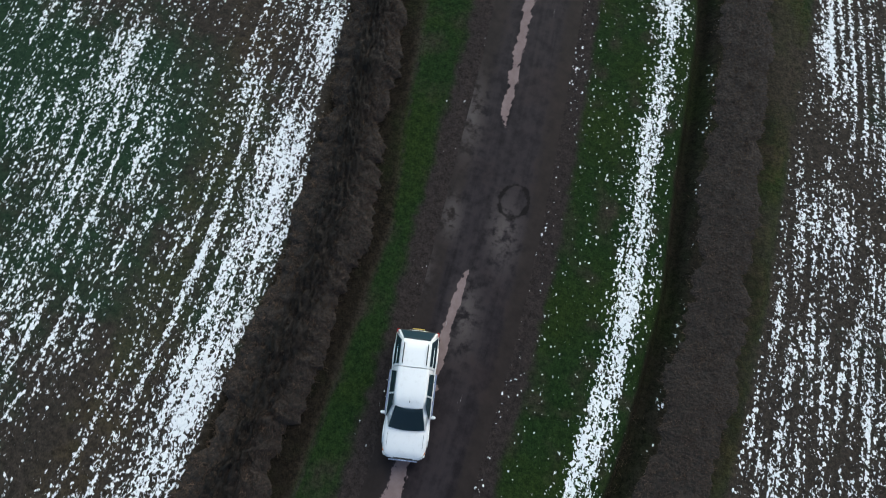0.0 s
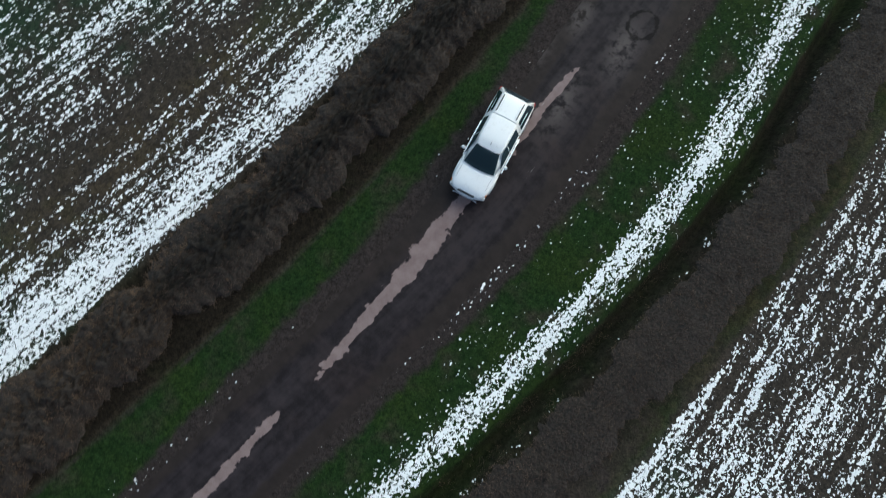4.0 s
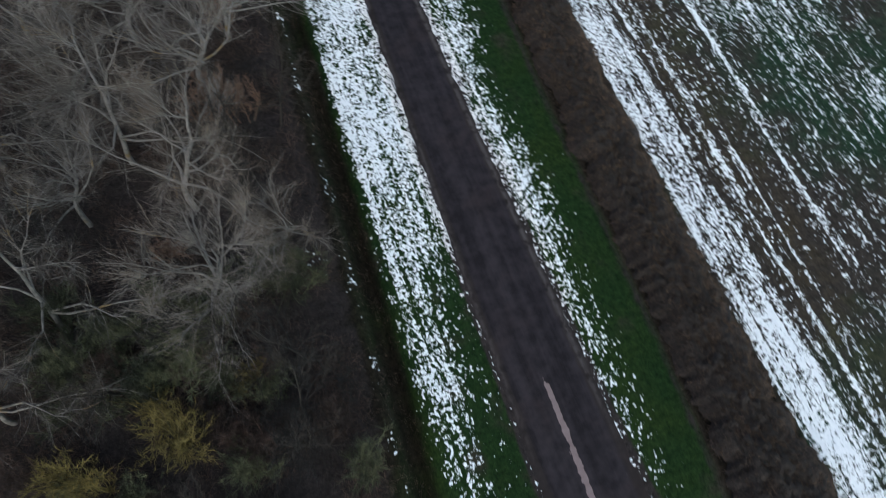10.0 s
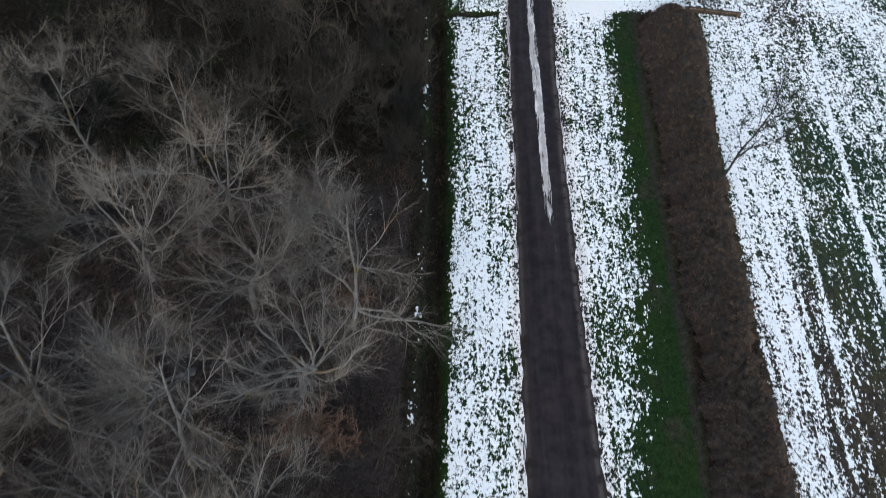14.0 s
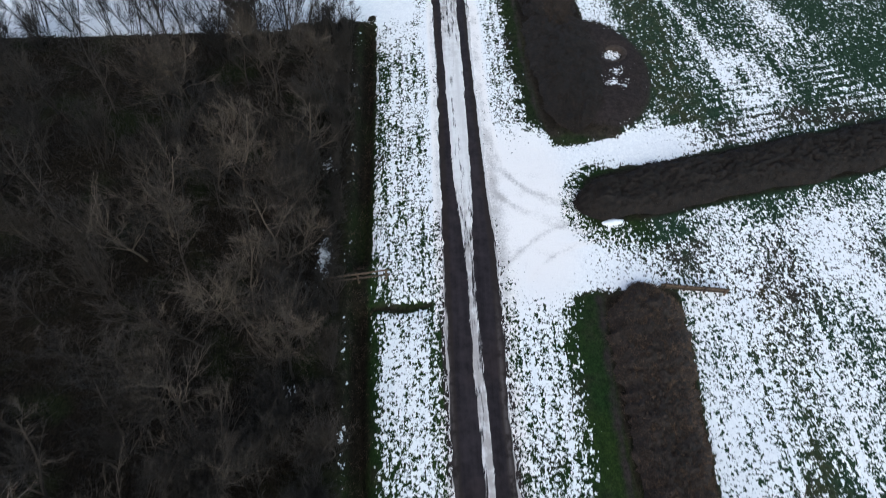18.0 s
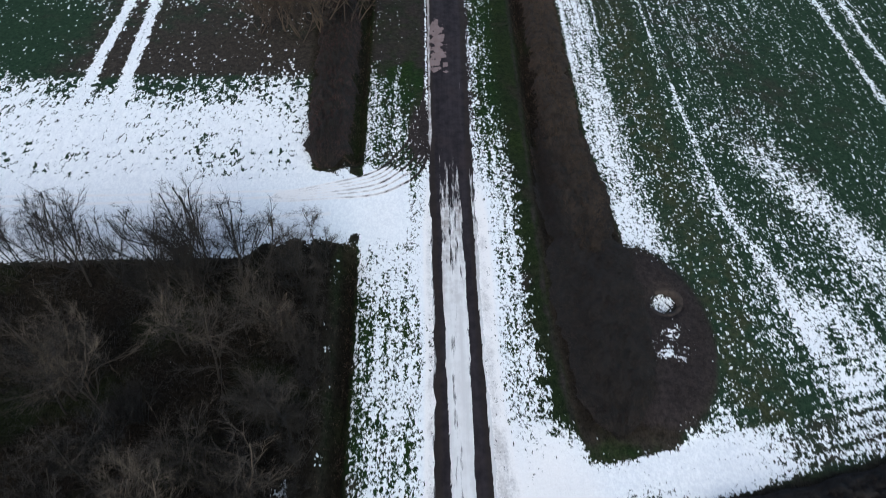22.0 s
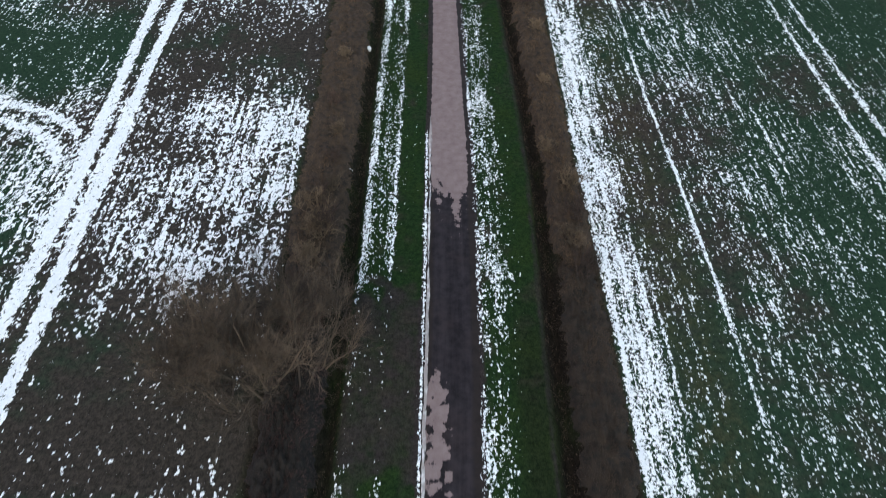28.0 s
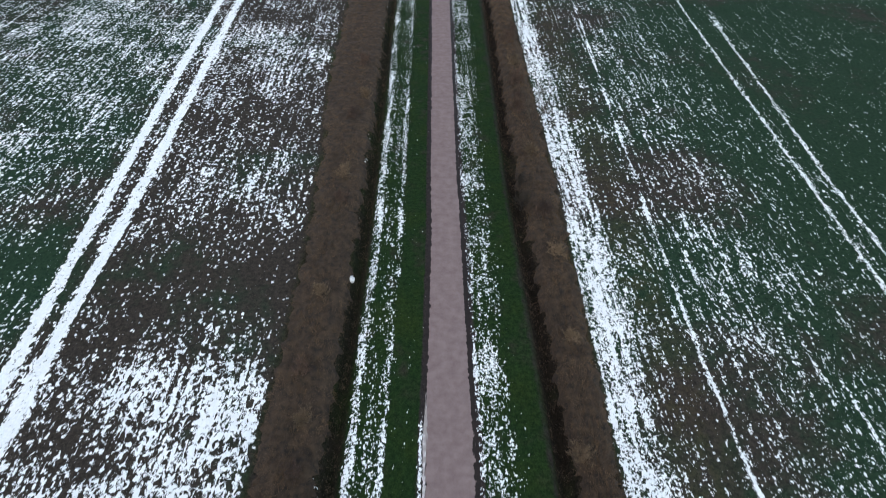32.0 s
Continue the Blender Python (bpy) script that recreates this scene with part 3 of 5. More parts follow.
    for pts, w, deep in TRAILS:
        worn = np.maximum(worn, deep * np.exp(-(trail(x, y, pts) / w) ** 2) * (0.50 + 0.65 * smooth(-8.5, -3, x)) * (0.85 + 0.25 * lumps(x, y, 0.9, 87)))
    churned = np.exp(-(np.hypot((x + 1.4) / 0.9, (y + 11.0) / 2.8) ** 4))
    lay(churned, snow=0.34 + 0.1 * big, mud=zero + 0.9, green=zero + 0.3)
    snow, mud = snow - 1.3 * np.clip(worn - 0.5, 0, 1), mud + worn
    for row in (53.0, 55.2, 84.5, 87.5):
        lay(np.exp(-((y - row - 0.02 * (x + 40)) / 0.3) ** 2) * (1 - smooth(-33, -30, x)), snow=zero + 0.5, rowed=zero + 0.3)
    for r in (9.6, 11.6):
        ring = np.exp(-((np.hypot((x + 35.5) / 1.0, (y - 15.0) / 1.0) - r) / 0.35) ** 2) * smooth(-36, -34, x) * smooth(14, 17, y)
        lay(ring * (x < -26.5), snow=zero + 0.75)
    # slush where wheels have turned
    slush = np.exp(-((x - right - 0.2) / 0.5) ** 2) * band(y, -88, -17, 4) * 0.5 + 0.5 * np.exp(-((x - left + 0.15) / 0.3) ** 2) * band(y, -88, -17, 4) + 0.28 * np.exp(-(np.hypot((x - 4.0) / 3.0, (y + 38.6) / 7.5) ** 4)) + 1.25 * worn + 0.5 * churned
    for cx, cy, r, sx in ((8.2, -33.0, 6.0, 1), (8.0, -46.6, 5.6, 1), (8.6, -31.0, 7.6, 1)):
        c = np.hypot(x - cx, y - cy)
        slush = slush + 0.26 * (np.exp(-((c - r) / 0.16) ** 2) + np.exp(-((c - r - 1.5) / 0.16) ** 2)) * (1 - smooth(9, 13, x)) * smooth(1.5, 2.5, x) * band(y, -43, -32, 1.0)
    return dict(snow=snow, green=green, straw=straw, litter=litter, rowed=rowed, mud=mud, slush=slush, coarse=coarse, crop=crop)


near_x = np.concatenate([np.arange(-62, -38, 0.8), np.arange(-38, -21, 0.25), np.arange(-21, -14, 0.5), np.arange(-14, -8, 0.2), np.arange(-8, -0.8, 0.1), np.arange(-0.8, 14.2, 0.2), np.arange(14.2, 19.6, 0.2), np.arange(19.6, 30.6, 0.6), np.arange(30.6, 36.6, 0.25), np.arange(36.6, 66, 0.9)])
far = np.array([70, 80, 95, 120, 160, 230, 350, 600, 1000, 1800], float)
gx = np.concatenate([-far[::-1], near_x, far])
gy = np.concatenate([-150 - far[::-1], np.arange(-205, -45, 0.45), np.arange(-45, -18, 0.2), np.arange(-18, -8, 0.1), np.arange(-8, 110, 0.45), 60 + far])
GX, GY = np.meshgrid(gx, gy)
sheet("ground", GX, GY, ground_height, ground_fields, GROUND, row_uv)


def road_fields(x, y):
    c, half = centre(y), (road_right(y) - road_left(y)) / 2
    u = x - c
    zero = 0 * x
    # pale dry patches: down the crown at the bend, and the whole lane further on
    rag = 1 + 0.22 * lumps(x, y, 1.7, 81) + 0.15 * lumps(x, y, 0.8, 82)
    streak_a = band(y, -128.2, -107.6, 0.7) * np.exp(-((x - np.interp(y, (-128.4, -107.3), (2.15, 0.15))) / (rag * np.interp(y, (-128.4, -125, -119, -115.5, -113, -107.6), (0.14, 0.24, 0.36, 0.58, 0.46, 0.16)))) ** 2)
    streak_b = band(y, -105.6, -96.6, 0.4) * np.exp(-((x - np.interp(y, (-105.6, -96.6), (0.25, -0.05))) / 0.26) ** 2)
    streak_c = band(y, -96, -90.4, 0.5) * np.exp(-((x + 0.1) / 0.13) ** 2)
    streak_d = band(y, -147, -136, 0.8) * np.exp(-((x - np.interp(y, (-147, -136), (5.6, 3.4))) / 0.3) ** 2)
    patch = 0.82 * band(y + 0.5 * lumps(x, y, 1.3, 83), -4.7, 1.8, 0.7) * band(x + 0.25 * lumps(x, y, 1.0, 84), -0.68, 0.42, 0.35)
    start = y + 1.6 * lumps(x, 0.3 * y, 1.3, 85) + 1.5 * (u > 0)
    rest = (0.25 + 0.75 * smooth(12, 21, start)) * smooth(10, 17, start) * band(u, -half + 0.2, half - 0.3, 0.2)
    streak_a = np.maximum(streak_a, streak_d)
    dry = np.maximum.reduce([streak_a, streak_b, 0.85 * streak_c, patch, rest]) * 1.0 + 0.0
    # snow left between the wheels
    depth = np.interp(y, (-64, -59, -50, -41, -35, -24, -19, -15.5, -12.5, -11), (0, 0.56, 0.58, 0.60, 0.78, 0.80, 0.64, 0.44, 0.2, 0.0))
    ys = (-60, -48, -43, -36, -25)
    inside = [np.interp(y, ys, v) for v in ((-1.9, -1.8, -1.4, -1.3, -0.92), (-0.1, -0.2, -0.12, -0.42, -0.42), (0.42, 0.44, 0.38, 0.70, 0.93), (1.6, 1.55, 1.6, 1.48, 1.46))]
    wheels = band(x, inside[0], inside[1], 0.07) + band(x, inside[2], inside[3], 0.07)
    snow = depth - 1.2 * np.clip(wheels, 0, 1)
    edge = smooth(half - 0.25, half + 0.1, np.abs(u))
    snow = np.maximum(snow, edge * np.interp(y, (-100, -80, -50, -18, 0), (0, 0.35, 0.6, 0.6, 0.1)))
    mud = smooth(half - 0.7 - 0.9 * (1 - smooth(-115, -95, y)), half - 0.1, np.abs(u)) * 1.05 + 0.32 * (1 - smooth(-125, -100, y))
    snow = np.maximum(snow, 0.75 * np.exp(-((x - road_left(y) - 0.1) / 0.12) ** 2) * band(y, -13, 24, 1.5))
    slush = 0.25 + 0.6 * smooth(-27, -17, y) + 0.45 * band(y, -62, -38, 3)
    dust = zero.copy()
    for cx, cy, w, l in ((4.3, -127.4, 0.5, 1.2), (3.95, -130.4, 0.5, 1.0), (1.4, -126.0, 0.6, 1.6), (1.2, -130.6, 0.7, 1.5), (5.2, -136, 0.6, 2.0)):
        dust = np.maximum(dust, np.exp(-((x - cx + 0.25 * (y - cy)) / w) ** 2 - ((y - cy) / l) ** 2))
    dust = np.maximum(dust, 0.95 * np.exp(-((u - half + 0.22) / 0.10) ** 2) * band(y, -92, -46, 4) + 0.6 * np.exp(-((u + half - 0.15) / 0.08) ** 2) * band(y, -92, -46, 4))
    return dict(dry=dry, snow=snow, mud=mud, slush=slush, dust=dust)


ry = np.arange(-205, 120, 0.3)
across = np.linspace(0, 1, 34)
RY = np.repeat(ry[:, None], 34, 1)
wob = (0.05 + 0.16 * (1 - smooth(-120, -90, ry))) * lumps(0 * ry, ry, 3.1, 5) + 0.045 * lumps(0 * ry, ry, 1.1, 6) + 0.03 * lumps(0 * ry, ry, 0.6, 16)
wob2 = (0.05 + 0.16 * (1 - smooth(-120, -90, ry))) * lumps(0 * ry, ry, 2.7, 7) + 0.045 * lumps(0 * ry, ry, 1.3, 8) + 0.03 * lumps(0 * ry, ry, 0.6, 18)
RX = (road_left(ry) + wob)[:, None] * (1 - across) + (road_right(ry) + wob2)[:, None] * across


def road_height(x, y):
    u = (x - centre(y)) / 2
    return 0.05 - 0.035 * u * u - 0.03 * smooth(0.75, 1.0, np.abs(x - centre(y)) / ((road_right(y) - road_left(y)) / 2))


sheet("road", RX, RY, road_height, road_fields, ROAD, row_uv)


# ---- helpers for things ----
def mesh_of(name, verts, faces, material, flat=True):
    """A mesh from arrays of vertices and of triangles or quads."""
    verts, faces = np.asarray(verts, np.float32), np.asarray(faces, np.int32)
    n, k = faces.shape
    me = bpy.data.meshes.new(name)
    me.vertices.add(len(verts))
    me.vertices.foreach_set("co", verts.ravel())
    me.loops.add(n * k)
    me.loops.foreach_set("vertex_index", faces.ravel())
    me.polygons.add(n)
    me.polygons.foreach_set("loop_start", np.arange(n) * k)
    me.polygons.foreach_set("use_smooth", np.full(n, not flat))
    me.update(calc_edges=True)
    me.validate()
    me.materials.append(material)
    return me


def part(name, data, material, parent, label="", kind=""):
    """One mesh object under a thing; data is a bmesh or a mesh."""
    if isinstance(data, bmesh.types.BMesh):
        me = bpy.data.meshes.new(name)
        data.to_mesh(me)
        data.free()
        me.materials.append(material)
    else:
        me = data
    ob = new(name, me)
    ob.parent = parent
    return tagged(ob, label, kind=kind)


def thing(name, label, category, where=None, group="", kind=""):
    ob = new(name)
    ob.empty_display_size = 0.3
    if where is not None:
        ob.matrix_world = where
    return tagged(ob, label, category, group, kind)


def unit(v):
    return v / np.maximum(np.linalg.norm(v, axis=-1, keepdims=True), 1e-9)


def spikes(base, tip, radius):
    """Pointed three-sided twigs from base to tip."""
    n = len(base)
    axis = unit(tip - base)
    side = unit(np.cross(axis, np.where(np.abs(axis[:, 2:]) < 0.9, (0, 0, 1), (1, 0, 0))))
    other = np.cross(axis, side)
    ring = [base + radius[:, None] * (math.cos(a) * side + math.sin(a) * other) for a in (0, 2.094, 4.189)]
    verts = np.stack(ring + [tip], 1).reshape(-1, 3)
    k = np.arange(n)[:, None, None] * 4
    faces = (k + np.array([[0, 1, 3], [1, 2, 3], [2, 0, 3]])).reshape(-1, 3)
    return verts, faces


def tubes(base, tip, r0, r1, sides=3):
    """Tapered open tubes from base to tip, as triangles."""
    n = len(base)
    axis = unit(tip - base)
    side = unit(np.cross(axis, np.where(np.abs(axis[:, 2:]) < 0.9, (0, 0, 1), (1, 0, 0))))
    other = np.cross(axis, side)
    a = np.arange(sides) * 2 * math.pi / sides
    turn = np.cos(a)[None, :, None] * side[:, None] + np.sin(a)[None, :, None] * other[:, None]
    low, high = base[:, None] + r0[:, None, None] * turn, tip[:, None] + r1[:, None, None] * turn
    verts = np.concatenate([low, high], 1).reshape(-1, 3)
    i = np.arange(sides)
    j = (i + 1) % sides
    quad = np.concatenate([np.stack([i, j, j + sides], 1), np.stack([i, j + sides, i + sides], 1)])
    faces = (np.arange(n)[:, None, None] * 2 * sides + quad).reshape(-1, 3)
    return verts, faces


def join(*pieces):
    verts, faces, at = [], [], 0
    for v, f in pieces:
        verts.append(v)
        faces.append(np.asarray(f) + at)
        at += len(v)
    return np.concatenate(verts), np.concatenate(faces)


# ---- bare trees ----
BARK = plain("pale_bark", (0.090, 0.082, 0.074), (0.262, 0.240, 0.222), 3.0, 0.9, per_object=0.3)
tree_ = BARK.node_tree
g_ = Graph(tree_)
moss = g_.step(g_.noise(tree_.nodes.new("ShaderNodeNewGeometry").outputs["Position"], 0.55, 3.0, 0.6), 0.58, 0.68)
bark_out = tree_.nodes["Principled BSDF"].inputs["Base Color"]
g_.link(g_.mix(g_.math("MULTIPLY", moss, 0.8), bark_out.links[0].from_socket, (0.21, 0.128, 0.030)), bark_out)
TWIG = plain("grey_twigs", (0.072, 0.062, 0.055), (0.215, 0.186, 0.164), 0.9, 0.9, bump=0, per_object=0.5)
tree_ = TWIG.node_tree
g_ = Graph(tree_)
twig_out = tree_.nodes["Principled BSDF"].inputs["Base Color"]
warm = g_.step(g_.noise(tree_.nodes.new("ShaderNodeNewGeometry").outputs["Position"], 0.16, 2.0, 0.5), 0.42, 0.62)
g_.link(g_.mix(g_.math("MULTIPLY", warm, 0.42), twig_out.links[0].from_socket, (0.175, 0.122, 0.080)), twig_out)
DARK_TWIG = plain("dark_twigs", (0.0068, 0.0054, 0.0042), (0.037, 0.0285, 0.0215), 0.5, 0.9, bump=0, per_object=0.4)
BROWN_TWIG = plain("brown_twigs", (0.022, 0.0135, 0.0105), (0.085, 0.050, 0.036), 1.4, 0.9, bump=0, per_object=0.4)
RUSSET_TWIG = plain("russet_twigs", (0.075, 0.042, 0.028), (0.20, 0.112, 0.072), 1.4, 0.9, bump=0)
YELLOW_TWIG = plain("mossy_yellow_twigs", (0.046, 0.036, 0.010), (0.170, 0.128, 0.034), 1.8, 0.9, bump=0, per_object=0.3)


def grow(seed, height, spread, limbs, subs, twigs, lean=(0, 0), stems=1, trunk=0.16, up=0.55, fine_r=0.011, limb_r=0.025, fan=0.6, reach=(0.25, 0.5), wander=0.06):
    """Limbs and twigs of a bare tree: two meshes' worth of geometry, (wood, twigs)."""
    rng = np.random.default_rng(seed)
    wood, fine = [], []
    lean = np.array([lean[0], lean[1], 0.0])

    def line(p, d, length, r0, r1, steps, stray, lift):
        pts = [p]
        for _ in range(steps):
            d = unit(d + rng.normal(0, stray, 3) + np.array([0, 0, lift]))
            pts.append(pts[-1] + d * length / steps)
        pts = np.array(pts)
        rad = np.linspace(r0, r1, steps + 1)
        return pts, rad

    def add(pts, rad, sides):
        wood.append(tubes(pts[:-1], pts[1:], rad[:-1], rad[1:], sides))

    b, t = [], []
    for s in range(stems):
        d = unit(np.array([0, 0, 1.0]) + lean / height + (rng.normal(0, 0.25, 3) if stems > 1 else rng.normal(0, 0.05, 3)))
        trunk_pts, trunk_rad = line(np.array([0.0, 0.0, -0.15]) + (rng.normal(0, 0.25, 3) * (1, 1, 0) if stems > 1 else 0), d, height * rng.uniform(0.8, 1.0), trunk, 0.03, 8, wander, 0.04)
        add(trunk_pts, trunk_rad, 5)
        for _ in range(limbs):
            f = rng.uniform(0.25, 0.97)
            i = min(int(f * 8), 7)
            p = trunk_pts[i] + (trunk_pts[i + 1] - trunk_pts[i]) * (f * 8 - i)
            a = rng.uniform(0, 6.283)
            out = np.array([math.cos(a), math.sin(a), up + 0.5 * f]) + 0.6 * lean / height
            length = spread * (1.15 - 0.65 * f) * rng.uniform(0.7, 1.2)
            pts, rad = line(p, unit(out), length, max(limb_r, trunk * 0.6 * (1.1 - f)), limb_r * 0.5, 5, 0.11 + wander, 0.06 - 0.3 * (wander - 0.06))
            add(pts, rad, 4)
            for _ in range(subs):
                g = rng.uniform(0.25, 1.0) * 4.99
                j = int(g)
                q = pts[j] + (pts[j + 1] - pts[j]) * (g - j)
                d2 = unit(unit(pts[j + 1] - pts[j]) + rng.normal(0, 0.55, 3) + np.array([0, 0, 0.25]))
                sp, sr = line(q, d2, length * rng.uniform(*reach), limb_r * 0.55, 0.006, 3, 0.2, 0.05)
                add(sp, sr, 3)
                k = rng.integers(0, 3, twigs)
                h = rng.uniform(0, 1, (twigs, 1))
                start = sp[k] + (sp[k + 1] - sp[k]) * h
                way = unit(unit(sp[-1] - sp[0])[None] + rng.normal(0, fan, (twigs, 3)) + np.array([0, 0, 0.2]))
                b.append(start)
                t.append(start + way * rng.uniform(0.3, 0.85, (twigs, 1)) * spread / 3.2)
    b, t = np.concatenate(b), np.concatenate(t)
    return join(*wood), spikes(b, t, np.full(len(b), fine_r))


def bare_tree(name, label, category, seed, wood, twig, **shape):
    """A tree standing at the origin, with a trunk and a crown of twigs."""
    limbs, fine = grow(seed, **shape)
    ob = thing(name, label, category)
    part("trunk", mesh_of("trunk", *limbs, wood, flat=False), wood, ob)
    part("crown", mesh_of("crown", *fine, twig), twig, ob)
    return ob


def stand(x, y, turn=0.0, size=1.0):
    z = float(ground_height(np.array([x]), np.array([y]))[0])
    return pose(x, y, z, 0, 0, turn) @ Matrix.Scale(size, 4)


class Kinds:
    """Variants of one kind of plant: the first use takes the original, later uses are copies."""

    def __init__(self, makers):
        self.made, self.free = [mk() for mk in makers], None
        self.used = [False] * len(self.made)

    def put(self, k, m):
        ob = self.made[k]
        if not self.used[k]:
            self.used[k] = True
            ob.matrix_world = m
            return ob
        scale = m.to_scale()
        c = copy_thing(ob, Matrix.LocRotScale(m.translation, m.to_quaternion(), None))
        c.scale = scale
        return c


tall = Kinds([(lambda s=s: bare_tree("tree", "tall leafless grey tree with fine twigs in the wood", "tree", 100 + s, BARK, TWIG,
                                     height=8.2 + 0.5 * (s % 3), spread=5.0, limbs=14, subs=14, twigs=19, fine_r=0.0046, limb_r=0.021, fan=0.55, reach=(0.22, 0.55), wander=0.15, up=0.36, lean=((1.2, 0.4), (1.7, -0.3), (0.7, 0.8), (1.2, 1.0))[s], trunk=0.16)) for s in range(4)])
thin = Kinds([(lambda s=s: bare_tree("tree", "slender leafless dark tree in dense thicket", "tree", 200 + s, DARK_TWIG, DARK_TWIG,
                                     height=6.0 + 0.5 * s, spread=2.9, limbs=12, subs=7, twigs=8, lean=(0.3, 0.2), trunk=0.08, up=0.9)) for s in range(3)])
shrubs = Kinds([(lambda s=s: bare_tree("shrub", "many-stemmed leafless dark shrub", "shrub", 300 + s, DARK_TWIG, DARK_TWIG,
                                       height=4.4 + 0.5 * s, spread=2.1, limbs=8, subs=6, twigs=9, stems=11, trunk=0.03, up=1.5, fine_r=0.0045, limb_r=0.012, fan=0.45, reach=(0.25, 0.6))) for s in range(3)])
brown = Kinds([(lambda s=s: bare_tree("shrub", "leafless brown thicket shrub with fine twigs", "shrub", 400 + s, BROWN_TWIG, BROWN_TWIG,
                                      height=4.6 + 0.8 * s, spread=2.5, limbs=9, subs=6, twigs=9, stems=5, trunk=0.05, up=0.8)) for s in range(2)])
yellow = Kinds([lambda: bare_tree("shrub", "low shrub with yellow-green mossy branches", "shrub", 500, YELLOW_TWIG, YELLOW_TWIG,
                                  height=2.6, spread=1.9, limbs=9, subs=6, twigs=7, stems=5, trunk=0.05, up=0.7)])
russet = Kinds([lambda: bare_tree("shrub", "russet-twigged leafless shrub under the trees", "shrub", 520, RUSSET_TWIG, RUSSET_TWIG,
                                  height=2.6, spread=1.5, limbs=7, subs=6, twigs=7, stems=5, trunk=0.04, up=0.9)])

THICKET_TWIG = plain("thicket_twigs", (0.024, 0.0185, 0.0138), (0.095, 0.073, 0.054), 0.6, 0.9, bump=0, per_object=0.5)
thicket = Kinds([(lambda s=s: bare_tree("tree", "leafless grey-brown thicket tree with a twiggy crown", "tree", 220 + s, THICKET_TWIG, THICKET_TWIG,
                                        height=6.2 + 0.5 * s, spread=3.4, limbs=13, subs=9, twigs=13, lean=(0.4, 0.3), trunk=0.09, up=0.8, fine_r=0.0055, limb_r=0.022, fan=0.45, reach=(0.28, 0.6), wander=0.12)) for s in range(3)])
rng = np.random.default_rng(4)
# the tall trees at the wood's edge, one by one
TALL = [(-12.8, -83.5, 0, 1.05), (-19.8, -81.5, 1, .95), (-13.2, -77.2, 2, 1.0), (-11.6, -70.5, 0, 1.05), (-16.8, -69.5, 3, 1.0), (-21.8, -72, 1, 1.0),
        (-11.6, -63.2, 3, .9), (-25.5, -78, 2, .9), (-27, -66, 0, .95), (-18.2, -76.5, 0, .9), (-31, -72, 1, .9), (-9.6, -67.2, 1, .9), (-14.4, -66.2, 0, .95), (-19.6, -64.8, 2, .95), (-24.6, -70, 3, .95), (-15.8, -73.6, 1, .95), (-10.4, -80.2, 3, .75), (-22.8, -76.2, 0, .95), (-16.4, -61.2, 2, .9), (-22.8, -61.6, 3, .85), (-28.5, -61.0, 0, .85), (-12.4, -60.8, 3, .7)]
for x, y, k, size in TALL:
    tall.put(k, stand(x, y, rng.uniform(-35, 35), size))
for _ in range(34):
    x, y = rng.uniform(-46, -14), rng.uniform(-86, -62)
    if all(math.hypot(x - a, y - b) > 2.6 for a, b, *_ in TALL):
        tall.put(int(rng.integers(4)), stand(x, y, rng.uniform(-60, 60), rng.uniform(0.65, 0.95)))
for _ in range(60):
    x, y = rng.uniform(-46, -8), rng.uniform(-90, -55)
    if all(math.hypot(x - a, y - b) > 1.5 for a, b, *_ in TALL):
        thin.put(int(rng.integers(3)), stand(x, y, rng.uniform(0, 360), rng.uniform(0.7, 1.0)))
# the darker, lower thicket up to the track
for k in range(30):
    y = -58 + 1.24 * k + rng.uniform(-0.5, 0.5)
    shrubs.put(k % 3, stand(float(ditch_left(y)) - 1.7 - rng.uniform(0, 0.5), y, rng.uniform(0, 360), rng.uniform(0.28, 0.5)))
for _ in range(150):
    x, y = -7.6 - 36 * rng.uniform(0, 1) ** 1.4, rng.uniform(-58, -22.5)
    (thin if rng.uniform() < 0.6 else shrubs).put(int(rng.integers(3)), stand(x, y, rng.uniform(0, 360), rng.uniform(0.6, 0.9)))
for x, y, k, size in ((-28, -56.5, 0, .85), (-24, -57.5, 2, .8), (-31.5, -53, 1, .85), (-35, -58, 3, .85), (-19, -57.6, 1, .75)):
    tall.put(k, stand(x, y, rng.uniform(0, 360), size))
for x, y in ((-14, -55), (-12, -53.4), (-16, -57), (-18.4, -54.4), (-22, -53), (-25.4, -52), (-11, -57.4)):
    thicket.put(int(rng.integers(3)), stand(x, y, rng.uniform(0, 360), rng.uniform(0.8, 1.0)))
for k in range(34):
    x, y = -8.8 - 13 * rng.uniform(0, 1) ** 1.3, rng.uniform(-56, -24)
    thicket.put(k % 3, stand(x, y, rng.uniform(0, 360), rng.uniform(0.6, 0.9)))
for x, y, size in ((-7.6, -20.6, .42), (-8.8, -21.0, .4), (-6.9, -21.6, .36)):
    thicket.put(1, stand(x, y, rng.uniform(0, 360), size))
edge = Kinds([(lambda s=s: bare_tree("shrub", "open leafless shrub fanning up from the wood's edge", "shrub", 330 + s, DARK_TWIG, DARK_TWIG,
                                     height=4.6 + 0.4 * s, spread=1.9, limbs=7, subs=5, twigs=9, stems=9, trunk=0.022, up=1.7, fine_r=0.0036, limb_r=0.009, fan=0.4, reach=(0.25, 0.55))) for s in range(3)])
